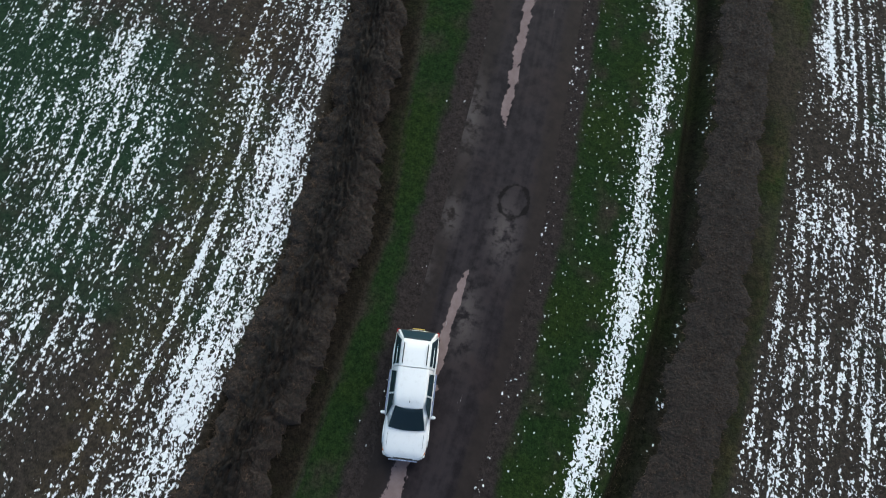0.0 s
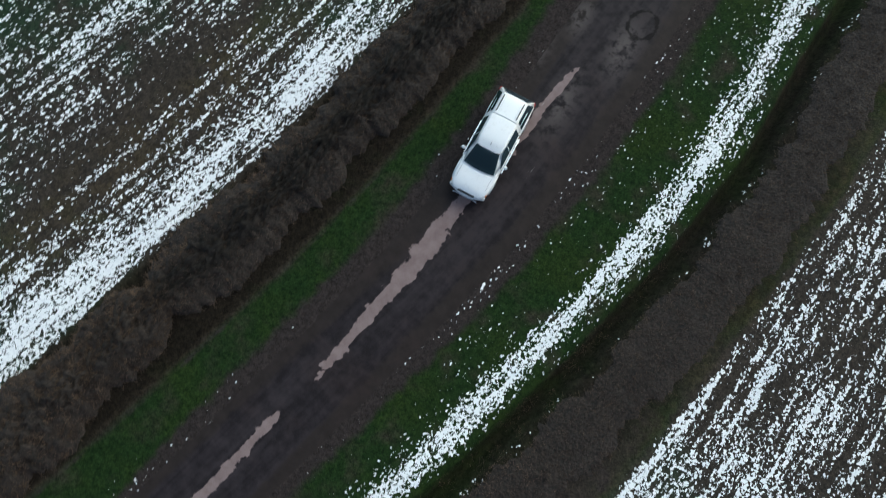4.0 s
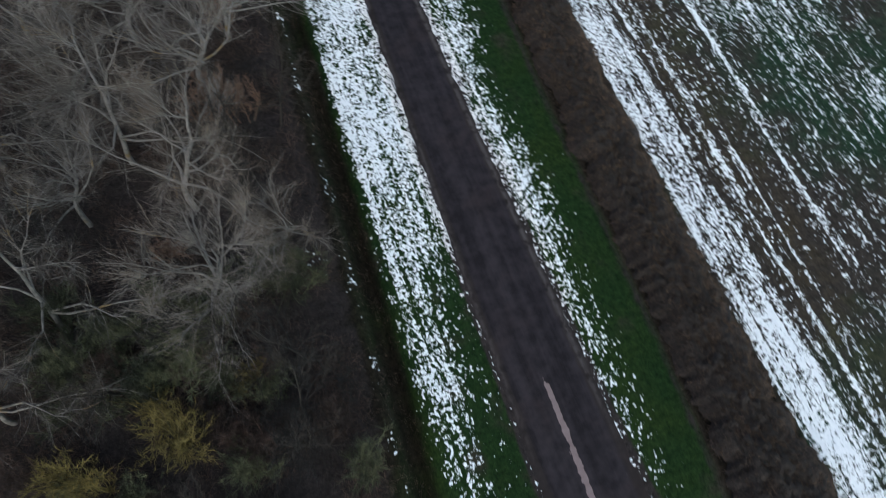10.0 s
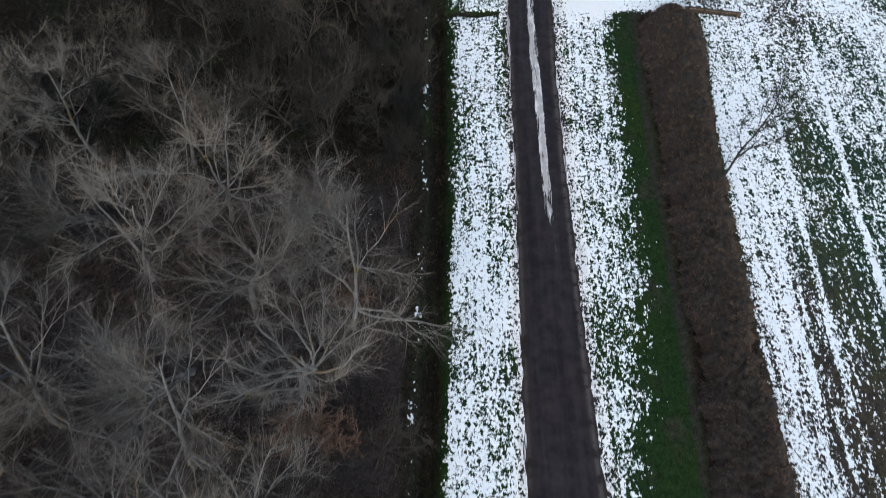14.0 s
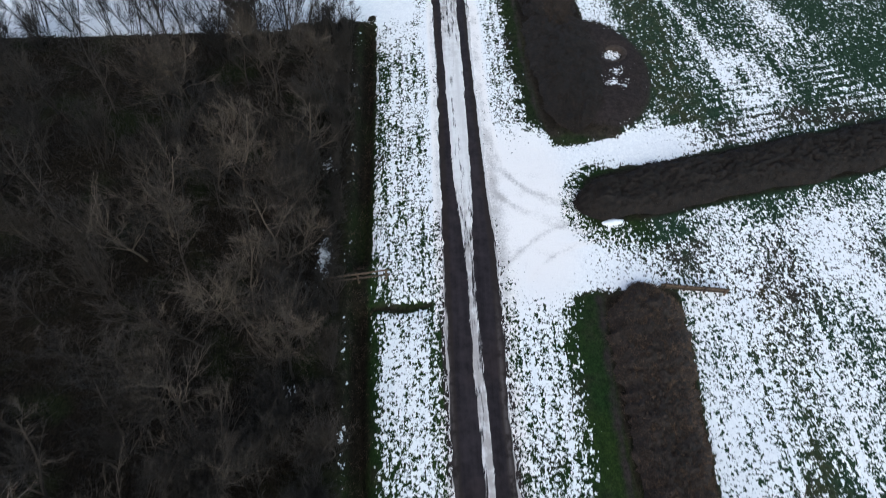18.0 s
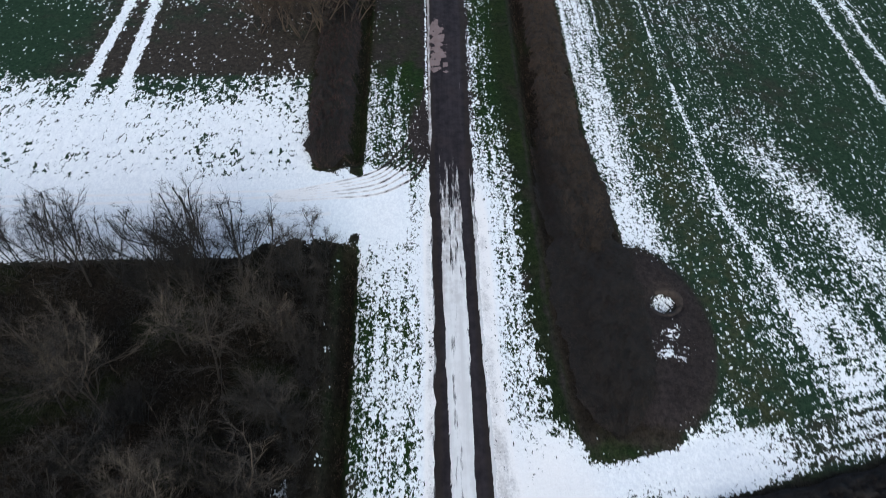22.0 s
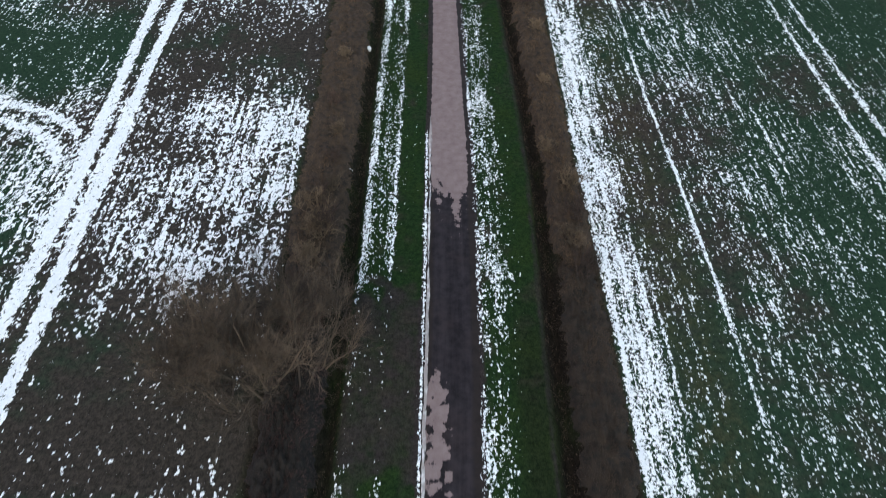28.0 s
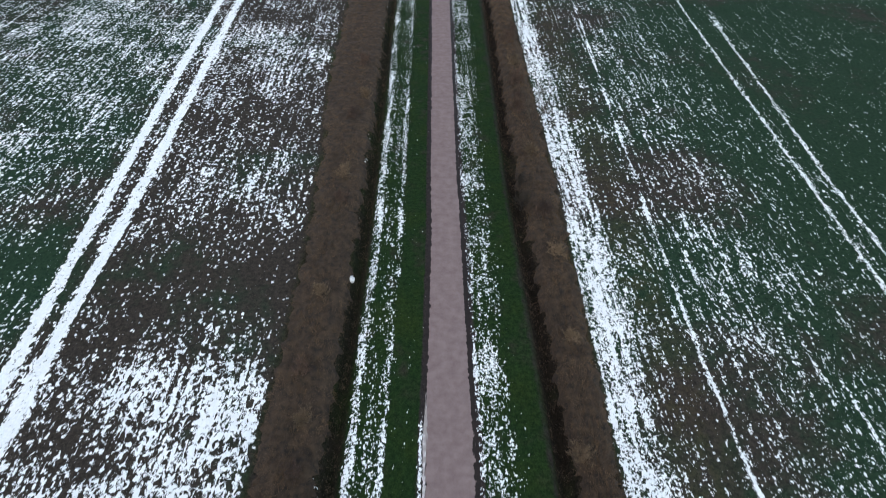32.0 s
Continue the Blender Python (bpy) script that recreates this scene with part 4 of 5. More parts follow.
for x, k, size in ((-8.6, 0, .6), (-11.6, 1, .85), (-13.6, 2, 1.15), (-14.6, 0, 1.0), (-16.6, 1, .95), (-18.6, 2, .8), (-20.3, 0, 1.1), (-22.2, 1, .9), (-23.8, 2, 1.0), (-26, 0, 1.0), (-28.6, 1, 1.05), (-31, 2, .9), (-34, 0, 1.0)):
    edge.put(k, stand(x, -21.9 + rng.uniform(-0.3, 0.3), rng.uniform(0, 360), size * 0.98))
for x, y, size in ((-15.4, -88.0, 1.1), (-19.6, -88.6, .95), (-12.2, -86.4, .6)):
    yellow.put(0, stand(x, y, rng.uniform(0, 360), size))
for x, y, size in ((-11.4, -72.2, 1.15), (-10.0, -73.0, 1.0), (-9.6, -66.4, .8), (-14.5, -79.5, .7)):
    russet.put(0, stand(x, y, rng.uniform(0, 360), size))
# scrub in the corner between the wood and the bend
for _ in range(34):
    x, y = rng.uniform(-26, -8.4), rng.uniform(-97, -84)
    (thin if rng.uniform() < 0.4 else brown).put(int(rng.integers(2)), stand(x, y, rng.uniform(0, 360), rng.uniform(0.35, 0.6)))
OLIVE_TWIG = plain("olive_twigs", (0.0210, 0.0238, 0.0112), (0.0980, 0.1008, 0.0504), 0.9, 0.9, bump=0, per_object=0.5)
olive = Kinds([(lambda s=s: bare_tree("shrub", "dense mossy olive-green shrub at the wood's corner", "shrub", 540 + s, OLIVE_TWIG, OLIVE_TWIG,
                                      height=3.6 + 0.6 * s, spread=2.2, limbs=9, subs=7, twigs=10, stems=5, trunk=0.05, up=0.7)) for s in range(2)])
for k in range(46):
    x, y = rng.uniform(-21, -8.6), rng.uniform(-95, -81)
    olive.put(k % 2, stand(x, y, rng.uniform(0, 360), rng.uniform(0.45, 0.8)))
# single trees and shrubs in the hedges
thin.put(1, stand(9.3, -58.6, 30, 1.0))
thicket.put(1, stand(8.6, 55.5, 20, 0.8))
# two dark shrubs added in place of the dark hollows where the ditch widens
shrubs.put(0, stand(6.8, 44.2, 10, 0.45))
shrubs.put(1, stand(6.9, 47.0, 70, 0.4))
HAZEL_TWIG = plain("hazel_twigs", (0.026, 0.0180, 0.0128), (0.105, 0.073, 0.050), 0.8, 0.9, bump=0, per_object=0.5)
hazel = Kinds([(lambda s=s: bare_tree("tree", "bushy leafless brown tree over the field hedge", "tree", 450 + s, HAZEL_TWIG, HAZEL_TWIG,
                                      height=7.6 + 0.8 * s, spread=3.6, limbs=10, subs=10, twigs=16, fine_r=0.0058, limb_r=0.018, fan=0.45, reach=(0.28, 0.6), stems=3, trunk=0.07, up=0.7)) for s in range(2)])
for x, y, k, size in ( (-8.8, 0.4, 1, .9), (-7.2, 0.6, 0, .95), (-10.8, 0.4, 1, .9), (-13.6, 0.6, 0, .6), (-9.0, 1.6, 0, 1.0), (-10.4, -0.6, 0, .7), (-11.8, 1.0, 1, .7), (-9.6, 1.8, 1, .8), (-6.2, 2.6, 0, .7), (-8.4, 4.6, 1, .7), (-11.4, 2.6, 0, .62), (-12.8, 0.6, 1, .55), (-6.0, 6.2, 1, .5)):
    hazel.put(k, stand(x, y, rng.uniform(0, 360), size))
for x, y, k, size in ((-7.4, 4.2, 0, .7), (-7.9, 6.6, 1, .5), (-7.2, 12.0, 0, .55), (-7.6, 14.6, 1, .42), (-7.4, 19, 0, .3), (-8.0, 26, 1, .3), (-7.8, 44, 0, .35), (-8.4, 58, 1, .35), (-8.6, 71, 0, .4)):
    brown.put(k, stand(x, y, rng.uniform(0, 360), size))
for x, y, k, size in ((8.6, 8.4, 0, .5), (8.8, 13.2, 1, .42), (8.2, 42, 0, .45), (7.8, 60, 1, .5), (8.0, 66, 0, .5), (8.4, 78, 1, .5)):
    brown.put(k, stand(x, y, rng.uniform(0, 360), size))


TAN_TWIG = plain("tan_twigs", (0.050, 0.034, 0.021), (0.165, 0.114, 0.072), 1.2, 0.9, bump=0, per_object=0.4)
tan = Kinds([(lambda s=s: bare_tree("shrub", "tangled pale brown leafless bush on the bank", "shrub", 560 + s, TAN_TWIG, TAN_TWIG,
                                    height=2.4 + 0.5 * s, spread=1.5, limbs=8, subs=6, twigs=9, stems=6, trunk=0.035, up=0.7, fine_r=0.008)) for s in range(2)])
for x, y, size in ((-7.5, 11.6, .95), (-7.9, 13.6, .8), (-7.2, 16.0, .6), (-7.8, 9.4, .8), (-7.4, 22.5, .5), (-7.9, 33, .5), (-8.2, 48, .5), (-7.6, 63, .6), (8.2, 11.0, .6), (8.8, 16.5, .65), (7.7, 20.4, .5), (8.4, 29, .45), (8.7, 37.5, .5), (8.2, 52, .6), (8.4, 72, .6)):
    tan.put(int(rng.integers(2)), stand(x, y, rng.uniform(0, 360), size))


# ---- hedges ----
HEDGE_TWIG = plain("hedge_twigs", (0.009, 0.0060, 0.0044), (0.140, 0.088, 0.057), 3.2, 0.9, bump=0)
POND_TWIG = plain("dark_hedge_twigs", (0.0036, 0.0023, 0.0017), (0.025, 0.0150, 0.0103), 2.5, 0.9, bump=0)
BANK_GRASS = plain("dead_grass", (0.024, 0.014, 0.008), (0.125, 0.074, 0.037), 0.7, 0.9, bump=0)
THORN_TWIG = plain("thorn_twigs", (0.006, 0.0042, 0.0032), (0.080, 0.052, 0.034), 3.6, 0.9, bump=0)
MAROON_TWIG = plain("maroon_twigs", (0.012, 0.006, 0.005), (0.070, 0.032, 0.026), 0.8, 0.9, bump=0)
# both hedge cores are near black: shade between the twigs painted into their colour
HEDGE_CORE = plain("shaded_hedge_core", (0.005, 0.004, 0.0035), (0.040, 0.028, 0.022), 7.0, 0.95, bump=0.2)
POND_CORE = plain("dark_shaded_core", (0.0024, 0.0016, 0.0012), (0.0135, 0.0084, 0.0058), 3.0, 0.95, bump=0.2)
BRAMBLE = plain("dead_bramble", (0.013, 0.0080, 0.0052), (0.070, 0.042, 0.024), 0.7, 0.9, bump=0)
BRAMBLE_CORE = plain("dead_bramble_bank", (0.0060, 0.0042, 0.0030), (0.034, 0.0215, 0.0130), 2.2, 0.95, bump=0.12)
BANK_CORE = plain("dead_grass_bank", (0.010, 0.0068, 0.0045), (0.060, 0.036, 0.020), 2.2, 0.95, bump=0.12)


def hedge(name, label, category, place, along, height, count, seed, core, twig, length=(0.12, 0.42), radius=0.0125, upright=0.6, fade=0.8):
    """A hedge: a lumpy core over the strip place(s, a), s along and a across from 0 to 1, bristling with twigs."""
    rng = np.random.default_rng(seed)
    s, a = np.meshgrid(along, np.linspace(0, 1, 29), indexing="ij")
    taper = lambda s: np.sqrt(np.clip(np.minimum(s - along[0], along[-1] - s) / 2.2, 0.03, 1))
    x, y = place(s, 0.5 + (a - 0.5) * taper(s))

    def top(s, a, x, y):
        round_ = np.clip(1 - np.abs(2 * a - 1) ** 3.2, 0, 1)
        end = smooth(0, 0.8, s - along[0]) * smooth(0, fade, along[-1] - s)
        return round_ * end * height * (0.80 + 0.09 * lumps(x, y, 2.6, seed) + 0.03 * lumps(x, y, 0.8, seed + 1)) + ground_height(x, y) - 0.04

    z = top(s, a, x, y)
    n, m = s.shape
    idx = np.arange(n * m).reshape(n, m)
    quads = np.stack([idx[:-1, :-1], idx[1:, :-1], idx[1:, 1:], idx[:-1, 1:]], -1).reshape(-1, 4)
    ob = thing(name, label, category)
    z = z + (0.22 * height) * rng.uniform(-1, 1, z.shape) * np.clip(1.2 - np.abs(2 * a - 1), 0, 1)
    # added filler mass that closes the gaps between the twigs
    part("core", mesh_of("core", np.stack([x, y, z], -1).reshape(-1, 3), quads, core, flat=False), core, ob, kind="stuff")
    ss, aa = rng.uniform(along[0], along[-1], count), rng.beta(1.2, 1.2, count)
    clump = rng.uniform(0, 1, count) < 0.55 + 0.4 * lumps(ss, aa * 4, 1.3, seed + 2)
    ss, aa = ss[clump], aa[clump]
    bx, by = place(ss, 0.5 + (aa - 0.5) * taper(ss))
    bz = top(ss, aa, bx, by) - 0.05
    k = len(ss)
    ex, ey = place(ss, 0.5 + (aa - 0.45) * taper(ss))
    out = unit(np.stack([ex - bx, ey - by, 0 * bx], -1)) * (2 * aa - 1)[:, None] * 1.1
    way = unit(out + rng.normal(0, 0.75, (k, 3)) + np.array([0, 0, upright]))
    base = np.stack([bx, by, bz], -1)
    tip = base + way * rng.uniform(*length, (k, 1))
    part("brushwood", mesh_of("brushwood", *spikes(base, tip, np.full(k, radius)), twig), twig, ob, kind="stuff")
    return ob


def strip(inner, outer, grow_in=0.0):
    return lambda s, a: (inner(s) + grow_in + (outer(s) - inner(s) - 2 * grow_in) * a + (0.22 * lumps(s, 0 * s, 4.5, 31) + 0.16 * lumps(s, 0 * s, 1.3, 33) + 0.12 * lumps(s, 0 * s, 0.55, 34)) * (2 * a - 1), s + 0 * a)


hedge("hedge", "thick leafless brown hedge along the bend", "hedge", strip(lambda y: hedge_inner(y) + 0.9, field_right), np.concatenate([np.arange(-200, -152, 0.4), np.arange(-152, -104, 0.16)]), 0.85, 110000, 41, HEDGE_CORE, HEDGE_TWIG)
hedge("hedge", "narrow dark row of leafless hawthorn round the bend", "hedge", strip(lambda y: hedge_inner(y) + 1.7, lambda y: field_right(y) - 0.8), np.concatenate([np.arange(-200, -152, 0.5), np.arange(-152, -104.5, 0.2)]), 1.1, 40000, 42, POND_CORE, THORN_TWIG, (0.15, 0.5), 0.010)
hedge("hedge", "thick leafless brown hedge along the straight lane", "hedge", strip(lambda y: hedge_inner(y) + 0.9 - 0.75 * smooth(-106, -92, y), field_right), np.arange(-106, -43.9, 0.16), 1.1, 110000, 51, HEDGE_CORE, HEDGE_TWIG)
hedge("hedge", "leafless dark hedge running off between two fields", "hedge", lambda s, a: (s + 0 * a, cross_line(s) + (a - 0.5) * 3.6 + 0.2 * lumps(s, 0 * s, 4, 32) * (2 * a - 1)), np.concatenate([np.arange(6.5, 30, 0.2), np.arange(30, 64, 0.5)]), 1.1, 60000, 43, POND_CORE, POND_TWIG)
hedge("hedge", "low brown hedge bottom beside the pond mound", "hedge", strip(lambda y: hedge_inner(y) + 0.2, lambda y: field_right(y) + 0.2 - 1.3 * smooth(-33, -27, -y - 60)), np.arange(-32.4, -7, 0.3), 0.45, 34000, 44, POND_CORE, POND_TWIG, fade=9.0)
hedge("grass_bank", "rough bank of dead brown grass beside the ditch", "bank", strip(lambda y: hedge_inner(y) + 1.0, field_right), np.arange(9, 115, 0.3), 0.56, 52000, 45, BANK_CORE, BANK_GRASS, (0.15, 0.5), 0.011, 1.0)
hedge("bramble_bank", "low bank of dark dead bramble beside the ditch", "bank", strip(lambda y: hedge_inner(y) + 1.0, field_right), np.arange(-22, 11.5, 0.25), 0.5, 30000, 49, BRAMBLE_CORE, BRAMBLE, (0.15, 0.5), 0.009, 0.9, fade=3.0)
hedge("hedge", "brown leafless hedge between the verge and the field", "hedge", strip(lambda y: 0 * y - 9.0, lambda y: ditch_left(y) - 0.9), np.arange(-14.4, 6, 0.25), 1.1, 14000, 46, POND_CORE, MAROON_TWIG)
hedge("grass_bank", "rough bank of dead grass and bramble between ditch and field", "bank", strip(lambda y: field_left(y) + 0.1, lambda y: ditch_left(y) - 1.0), np.arange(5, 115, 0.3), 0.5, 60000, 47, BANK_CORE, BANK_GRASS, (0.15, 0.5), 0.011, 0.9)
hedge("scrub", "low dark leafless scrub behind the roadside ditch", "scrub", strip(lambda y: ditch_left(y) - 4.4, lambda y: ditch_left(y) - 1.3), np.concatenate([np.arange(-200, -152, 0.4), np.arange(-152, -96, 0.17)]), 0.26, 80000, 48, HEDGE_CORE, HEDGE_TWIG, (0.1, 0.4))


# ---- undergrowth on the floor of the wood ----
def undergrowth(name, label, count, seed, twig, inside, x0, x1, y0, y1, length, radius, clumps):
    rng = np.random.default_rng(seed)
    x, y = rng.uniform(x0, x1, count), rng.uniform(y0, y1, count)
    keep = (rng.uniform(0, 1, count) < inside(x, y)) & (rng.uniform(-0.6, 0.9, count) < lumps(x, y, clumps, seed))
    x, y = x[keep], y[keep]
    n = len(x)
    base = np.stack([x, y, ground_height(x, y) - 0.03 + rng.uniform(0, 0.25, n)], -1)
    way = unit(rng.normal(0, 0.7, (n, 3)) + np.array([0, 0, 0.75]))
    me = mesh_of(name, *spikes(base, base + way * rng.uniform(*length, (n, 1)), np.full(n, radius)), twig)
    return tagged(new(name, me), label, "undergrowth", kind="stuff")


undergrowth("undergrowth", "tangle of dead brown stems on the woodland floor", 150000, 61, DARK_TWIG, woodland, -44, -6, -98, -21, (0.35, 1.1), 0.009, 3.0)
undergrowth("undergrowth", "pale dead bramble stems among the trees", 150000, 62, BROWN_TWIG, woodland, -40, -6, -98, -57, (0.4, 1.2), 0.008, 5.0)
undergrowth("undergrowth", "rough dead grass between scrub and field", 26000, 63, BROWN_TWIG, lambda x, y: band(x, field_left(y), ditch_left(y) - 4.2, 0.5), -16, 16, -165, -95, (0.1, 0.3), 0.007, 3.0)
undergrowth("undergrowth", "dark dead weeds over the pond mound", 14000, 64, POND_TWIG, mound, 5, 16, -34, -20, (0.15, 0.45), 0.008, 1.5)

undergrowth("undergrowth", "ragged dead grass along the roadside ditch", 60000, 65, HEDGE_TWIG, lambda x, y: band(x, ditch_left(y) - 1.25, ditch_left(y) + 0.05, 0.15) * (1 - band(y, -19.8, -14.4, 0.5)), -8.5, -4.6, -125, 100, (0.12, 0.42), 0.008, 1.6)
undergrowth("undergrowth", "ragged dead grass along the field ditch", 30000, 66, HEDGE_TWIG, lambda x, y: band(x, hedge_inner(y) + 0.0, hedge_inner(y) + 1.2, 0.15), 5.0, 8.0, -14, 100, (0.12, 0.42), 0.008, 1.6)


# ---- the pickup truck ----
PAINT, tree_, bsdf = nodes_of("silver_paint")
bsdf.inputs["Base Color"].default_value = (0.88, 0.89, 0.90, 1)
bsdf.inputs["Metallic"].default_value, bsdf.inputs["Roughness"].default_value = 0.0, 0.45
bsdf.inputs["Coat Weight"].default_value, bsdf.inputs["Coat Roughness"].default_value = 0.25, 0.08
_g = Graph(tree_)
_dirt = _g.noise(tree_.nodes.new("ShaderNodeNewGeometry").outputs["Position"], 5.0, 5.0, 0.65)
_g.link(_g.mix(_g.step(_dirt, 0.5, 0.85), (0.88, 0.89, 0.90), (0.74, 0.74, 0.74)), bsdf.inputs["Base Color"])
GLASS, tree_, bsdf = nodes_of("tinted_glass")
bsdf.inputs["Base Color"].default_value = (0.022, 0.046, 0.060, 1)
bsdf.inputs["Roughness"].default_value = 0.06
RUBBER = plain("black_rubber", (0.012, 0.012, 0.012), (0.03, 0.029, 0.028), 30.0, 0.85, bump=0.004)
TRIM = plain("black_plastic", (0.012, 0.012, 0.013), (0.035, 0.034, 0.034), 18.0, 0.55, bump=0.002)
CHROME = plain("chrome", (0.62, 0.63, 0.65), (0.80, 0.81, 0.83), 8.0, 0.16, 1.0, bump=0)
ALLOY = plain("alloy", (0.40, 0.41, 0.42), (0.58, 0.59, 0.60), 12.0, 0.32, 0.9, bump=0)
RED_LENS = plain("red_lens", (0.30, 0.012, 0.012), (0.42, 0.02, 0.018), 20.0, 0.2, bump=0)
AMBER_LENS = plain("amber_lens", (0.55, 0.16, 0.02), (0.65, 0.22, 0.03), 20.0, 0.2, bump=0)
CLEAR_LENS = plain("clear_lens", (0.45, 0.47, 0.49), (0.62, 0.64, 0.66), 20.0, 0.12, bump=0)
PLATE = plain("yellow_plate", (0.60, 0.42, 0.03), (0.68, 0.50, 0.05), 14.0, 0.45, bump=0)


def box(x, y, z, bevel=0.02, turn=None):
    """A bevelled box between the given ranges."""
    bm = bmesh.new()
    bmesh.ops.create_cube(bm, size=1.0)
    bmesh.ops.scale(bm, vec=(x[1] - x[0], y[1] - y[0], z[1] - z[0]), verts=bm.verts)
    if bevel:
        bmesh.ops.bevel(bm, geom=bm.edges[:], offset=bevel, segments=2, affect="EDGES")
    if turn is not None:
        bmesh.ops.transform(bm, matrix=turn, verts=bm.verts)
    bmesh.ops.translate(bm, vec=((x[0] + x[1]) / 2, (y[0] + y[1]) / 2, (z[0] + z[1]) / 2), verts=bm.verts)
    return bm


def loft(name, rings, material, caps=True):
    """Closed rings of points, skinned from one to the next."""
    rings = np.array(rings, float)
    n, m, _ = rings.shape
    bm = bmesh.new()
    vs = [[bm.verts.new(p) for p in ring] for ring in rings]
    for a, b in zip(vs, vs[1:]):
        for k in range(m):
            bm.faces.new((a[k], a[(k + 1) % m], b[(k + 1) % m], b[k]))
    if caps:
        for ring in (rings[0][::-1], rings[-1]):
            bm.faces.new([bm.verts.new(p) for p in ring])
    bmesh.ops.recalc_face_normals(bm, faces=bm.faces[:])
    for f in bm.faces:
        f.smooth = len(f.verts) == 4
    return bm


def slab(corners, thick, material_side=None):
    """A thin plate over four corners, pushed out along its normal by thick."""
    c = [Vector(p) for p in corners]
    n = (c[1] - c[0]).cross(c[3] - c[0]).normalized() * thick
    bm = bmesh.new()
    low, high = [bm.verts.new(p - n) for p in c], [bm.verts.new(p + n) for p in c]
    bm.faces.new(low[::-1])
    bm.faces.new(high)
    for k in range(4):
        bm.faces.new((low[k], low[(k + 1) % 4], high[(k + 1) % 4], high[k]))
    bmesh.ops.recalc_face_normals(bm, faces=bm.faces[:])
    return bm


def ring_of(w, zb, zs, crown):
    half = [(0, zb), (0.88 * w, zb), (w, zb + 0.14), (w + 0.015, (zb + zs) / 2 + 0.05), (w - 0.015, zs - 0.09), (w - 0.05, zs - 0.03), (w - 0.12, zs - 0.005), (w - 0.2, zs + crown * 0.3), (w * 0.45, zs + crown * 0.9), (0, zs + crown)]
    return half + [(-x, z) for x, z in half[-2:0:-1]]


def pickup(where):
    car = thing("pickup_truck", "silver double-cab pickup truck with a hardtop canopy on the lane", "pickup truck", where)
    stations = [(-2.62, .84, .52, 1.02, .0), (-2.55, .90, .46, 1.07, .0), (-2.2, .92, .42, 1.09, .0), (-1.2, .93, .40, 1.09, .0), (0, .93, .40, 1.08, .0), (1.0, .93, .40, 1.07, .02),
                (1.25, .925, .41, 1.05, .03), (1.9, .91, .42, .99, .035), (2.3, .88, .44, .93, .03), (2.52, .80, .47, .86, .02), (2.62, .66, .50, .78, .0)]
    body = part("body", loft("body", [[(x, y, z) for x, z in ring_of(w, zb, zs, cr)] for y, w, zb, zs, cr in stations], PAINT), PAINT, car)
    body.data.materials[0] = PAINT

    def house(rows):
        return [[(wb, yb, 1.04), ((wb + wt) / 2 + .025, (yb + yt) / 2, (1.04 + zt) / 2), (wt + .01, yt, zt - .07), (wt - .02, yt, zt - .025), (wt - .07, yt, zt + .005), (wt - .13, yt, zt + .015), (wt * .4, yt, zt + .03), (-wt * .4, yt, zt + .03), (-wt + .13, yt, zt + .015), (-wt + .07, yt, zt + .005), (-wt + .02, yt, zt - .025), (-wt - .01, yt, zt - .07), (-(wb + wt) / 2 - .025, (yb + yt) / 2, (1.04 + zt) / 2), (-wb, yb, 1.04)] for yb, yt, wb, wt, zt in rows]

    part("cab", loft("cab", house([(1.46, .62, .77, .57, 1.56), (1.0, .36, .86, .63, 1.685), (.15, .1, .88, .645, 1.73), (-.5, -.5, .88, .65, 1.74), (-.99, -.99, .88, .65, 1.735)]), PAINT), PAINT, car)
    canopy = part("canopy", loft("canopy", house([(-1.02, -1.02, .89, .61, 1.755), (-1.7, -1.7, .89, .61, 1.76), (-2.35, -2.05, .89, .60, 1.745), (-2.61, -2.14, .86, .57, 1.70)]), PAINT), PAINT, car, "silver hardtop canopy over the load bed")
    screen = bmesh.new()
    rows = [[screen.verts.new(((.75 - .19 * f) * u, 1.43 - .85 * f + .085 * (1 - u * u), 1.10 + .485 * f + .035 * math.sin(math.pi * f) + .012)) for u in np.linspace(-1, 1, 9)] for f in np.linspace(0, 1, 5)]
    for low, high in zip(rows, rows[1:]):
        for k in range(8):
            screen.faces.new((low[k], low[k + 1], high[k + 1], high[k])).smooth = True
    bmesh.ops.solidify(screen, geom=screen.faces[:], thickness=.02)
    part("windscreen", screen, GLASS, car, "dark tinted windscreen")
    part("rear_window", slab([(.74, -2.56, 1.14), (-.74, -2.56, 1.14), (-.56, -2.20, 1.64), (.56, -2.20, 1.64)], .035), GLASS, canopy, "dark tinted rear window")

    def side(name, parent, s, y0b, y1b, y0t, y1t, low, high, push=0.045, tuck=0.235):
        def at(y, f):
            return (s * (.88 - tuck * f + push * (1 - (2 * f - 1) ** 2) * .55 + .012), y, 1.04 + .69 * f)
        c = [at(y0b, low), at(y1b, low), at(y1t, high), at(y0t, high)]
        if s < 0:
            c = c[::-1]
        part(name, slab(c, .012), GLASS, parent, "dark side glass")

    for s in (1, -1):
        side("front_window", car, s, .12, 1.0, .12, .55, .04, .90)
        side("back_window", car, s, -.86, .05, -.80, .05, .04, .90)
        side("canopy_window", canopy, s, -2.42, -1.12, -2.10, -1.12, .06, .90, tuck=0.27)
        part("roof_rail", box((s * .50 - .02, s * .50 + .02), (-2.0, -1.12), (1.765, 1.815), .012), TRIM, canopy, "black roof rail")
        mirror = part("wing_mirror", box((min(s * .95, s * 1.15), max(s * .95, s * 1.15)), (.82, .94), (1.10, 1.27), .035), PAINT, car)
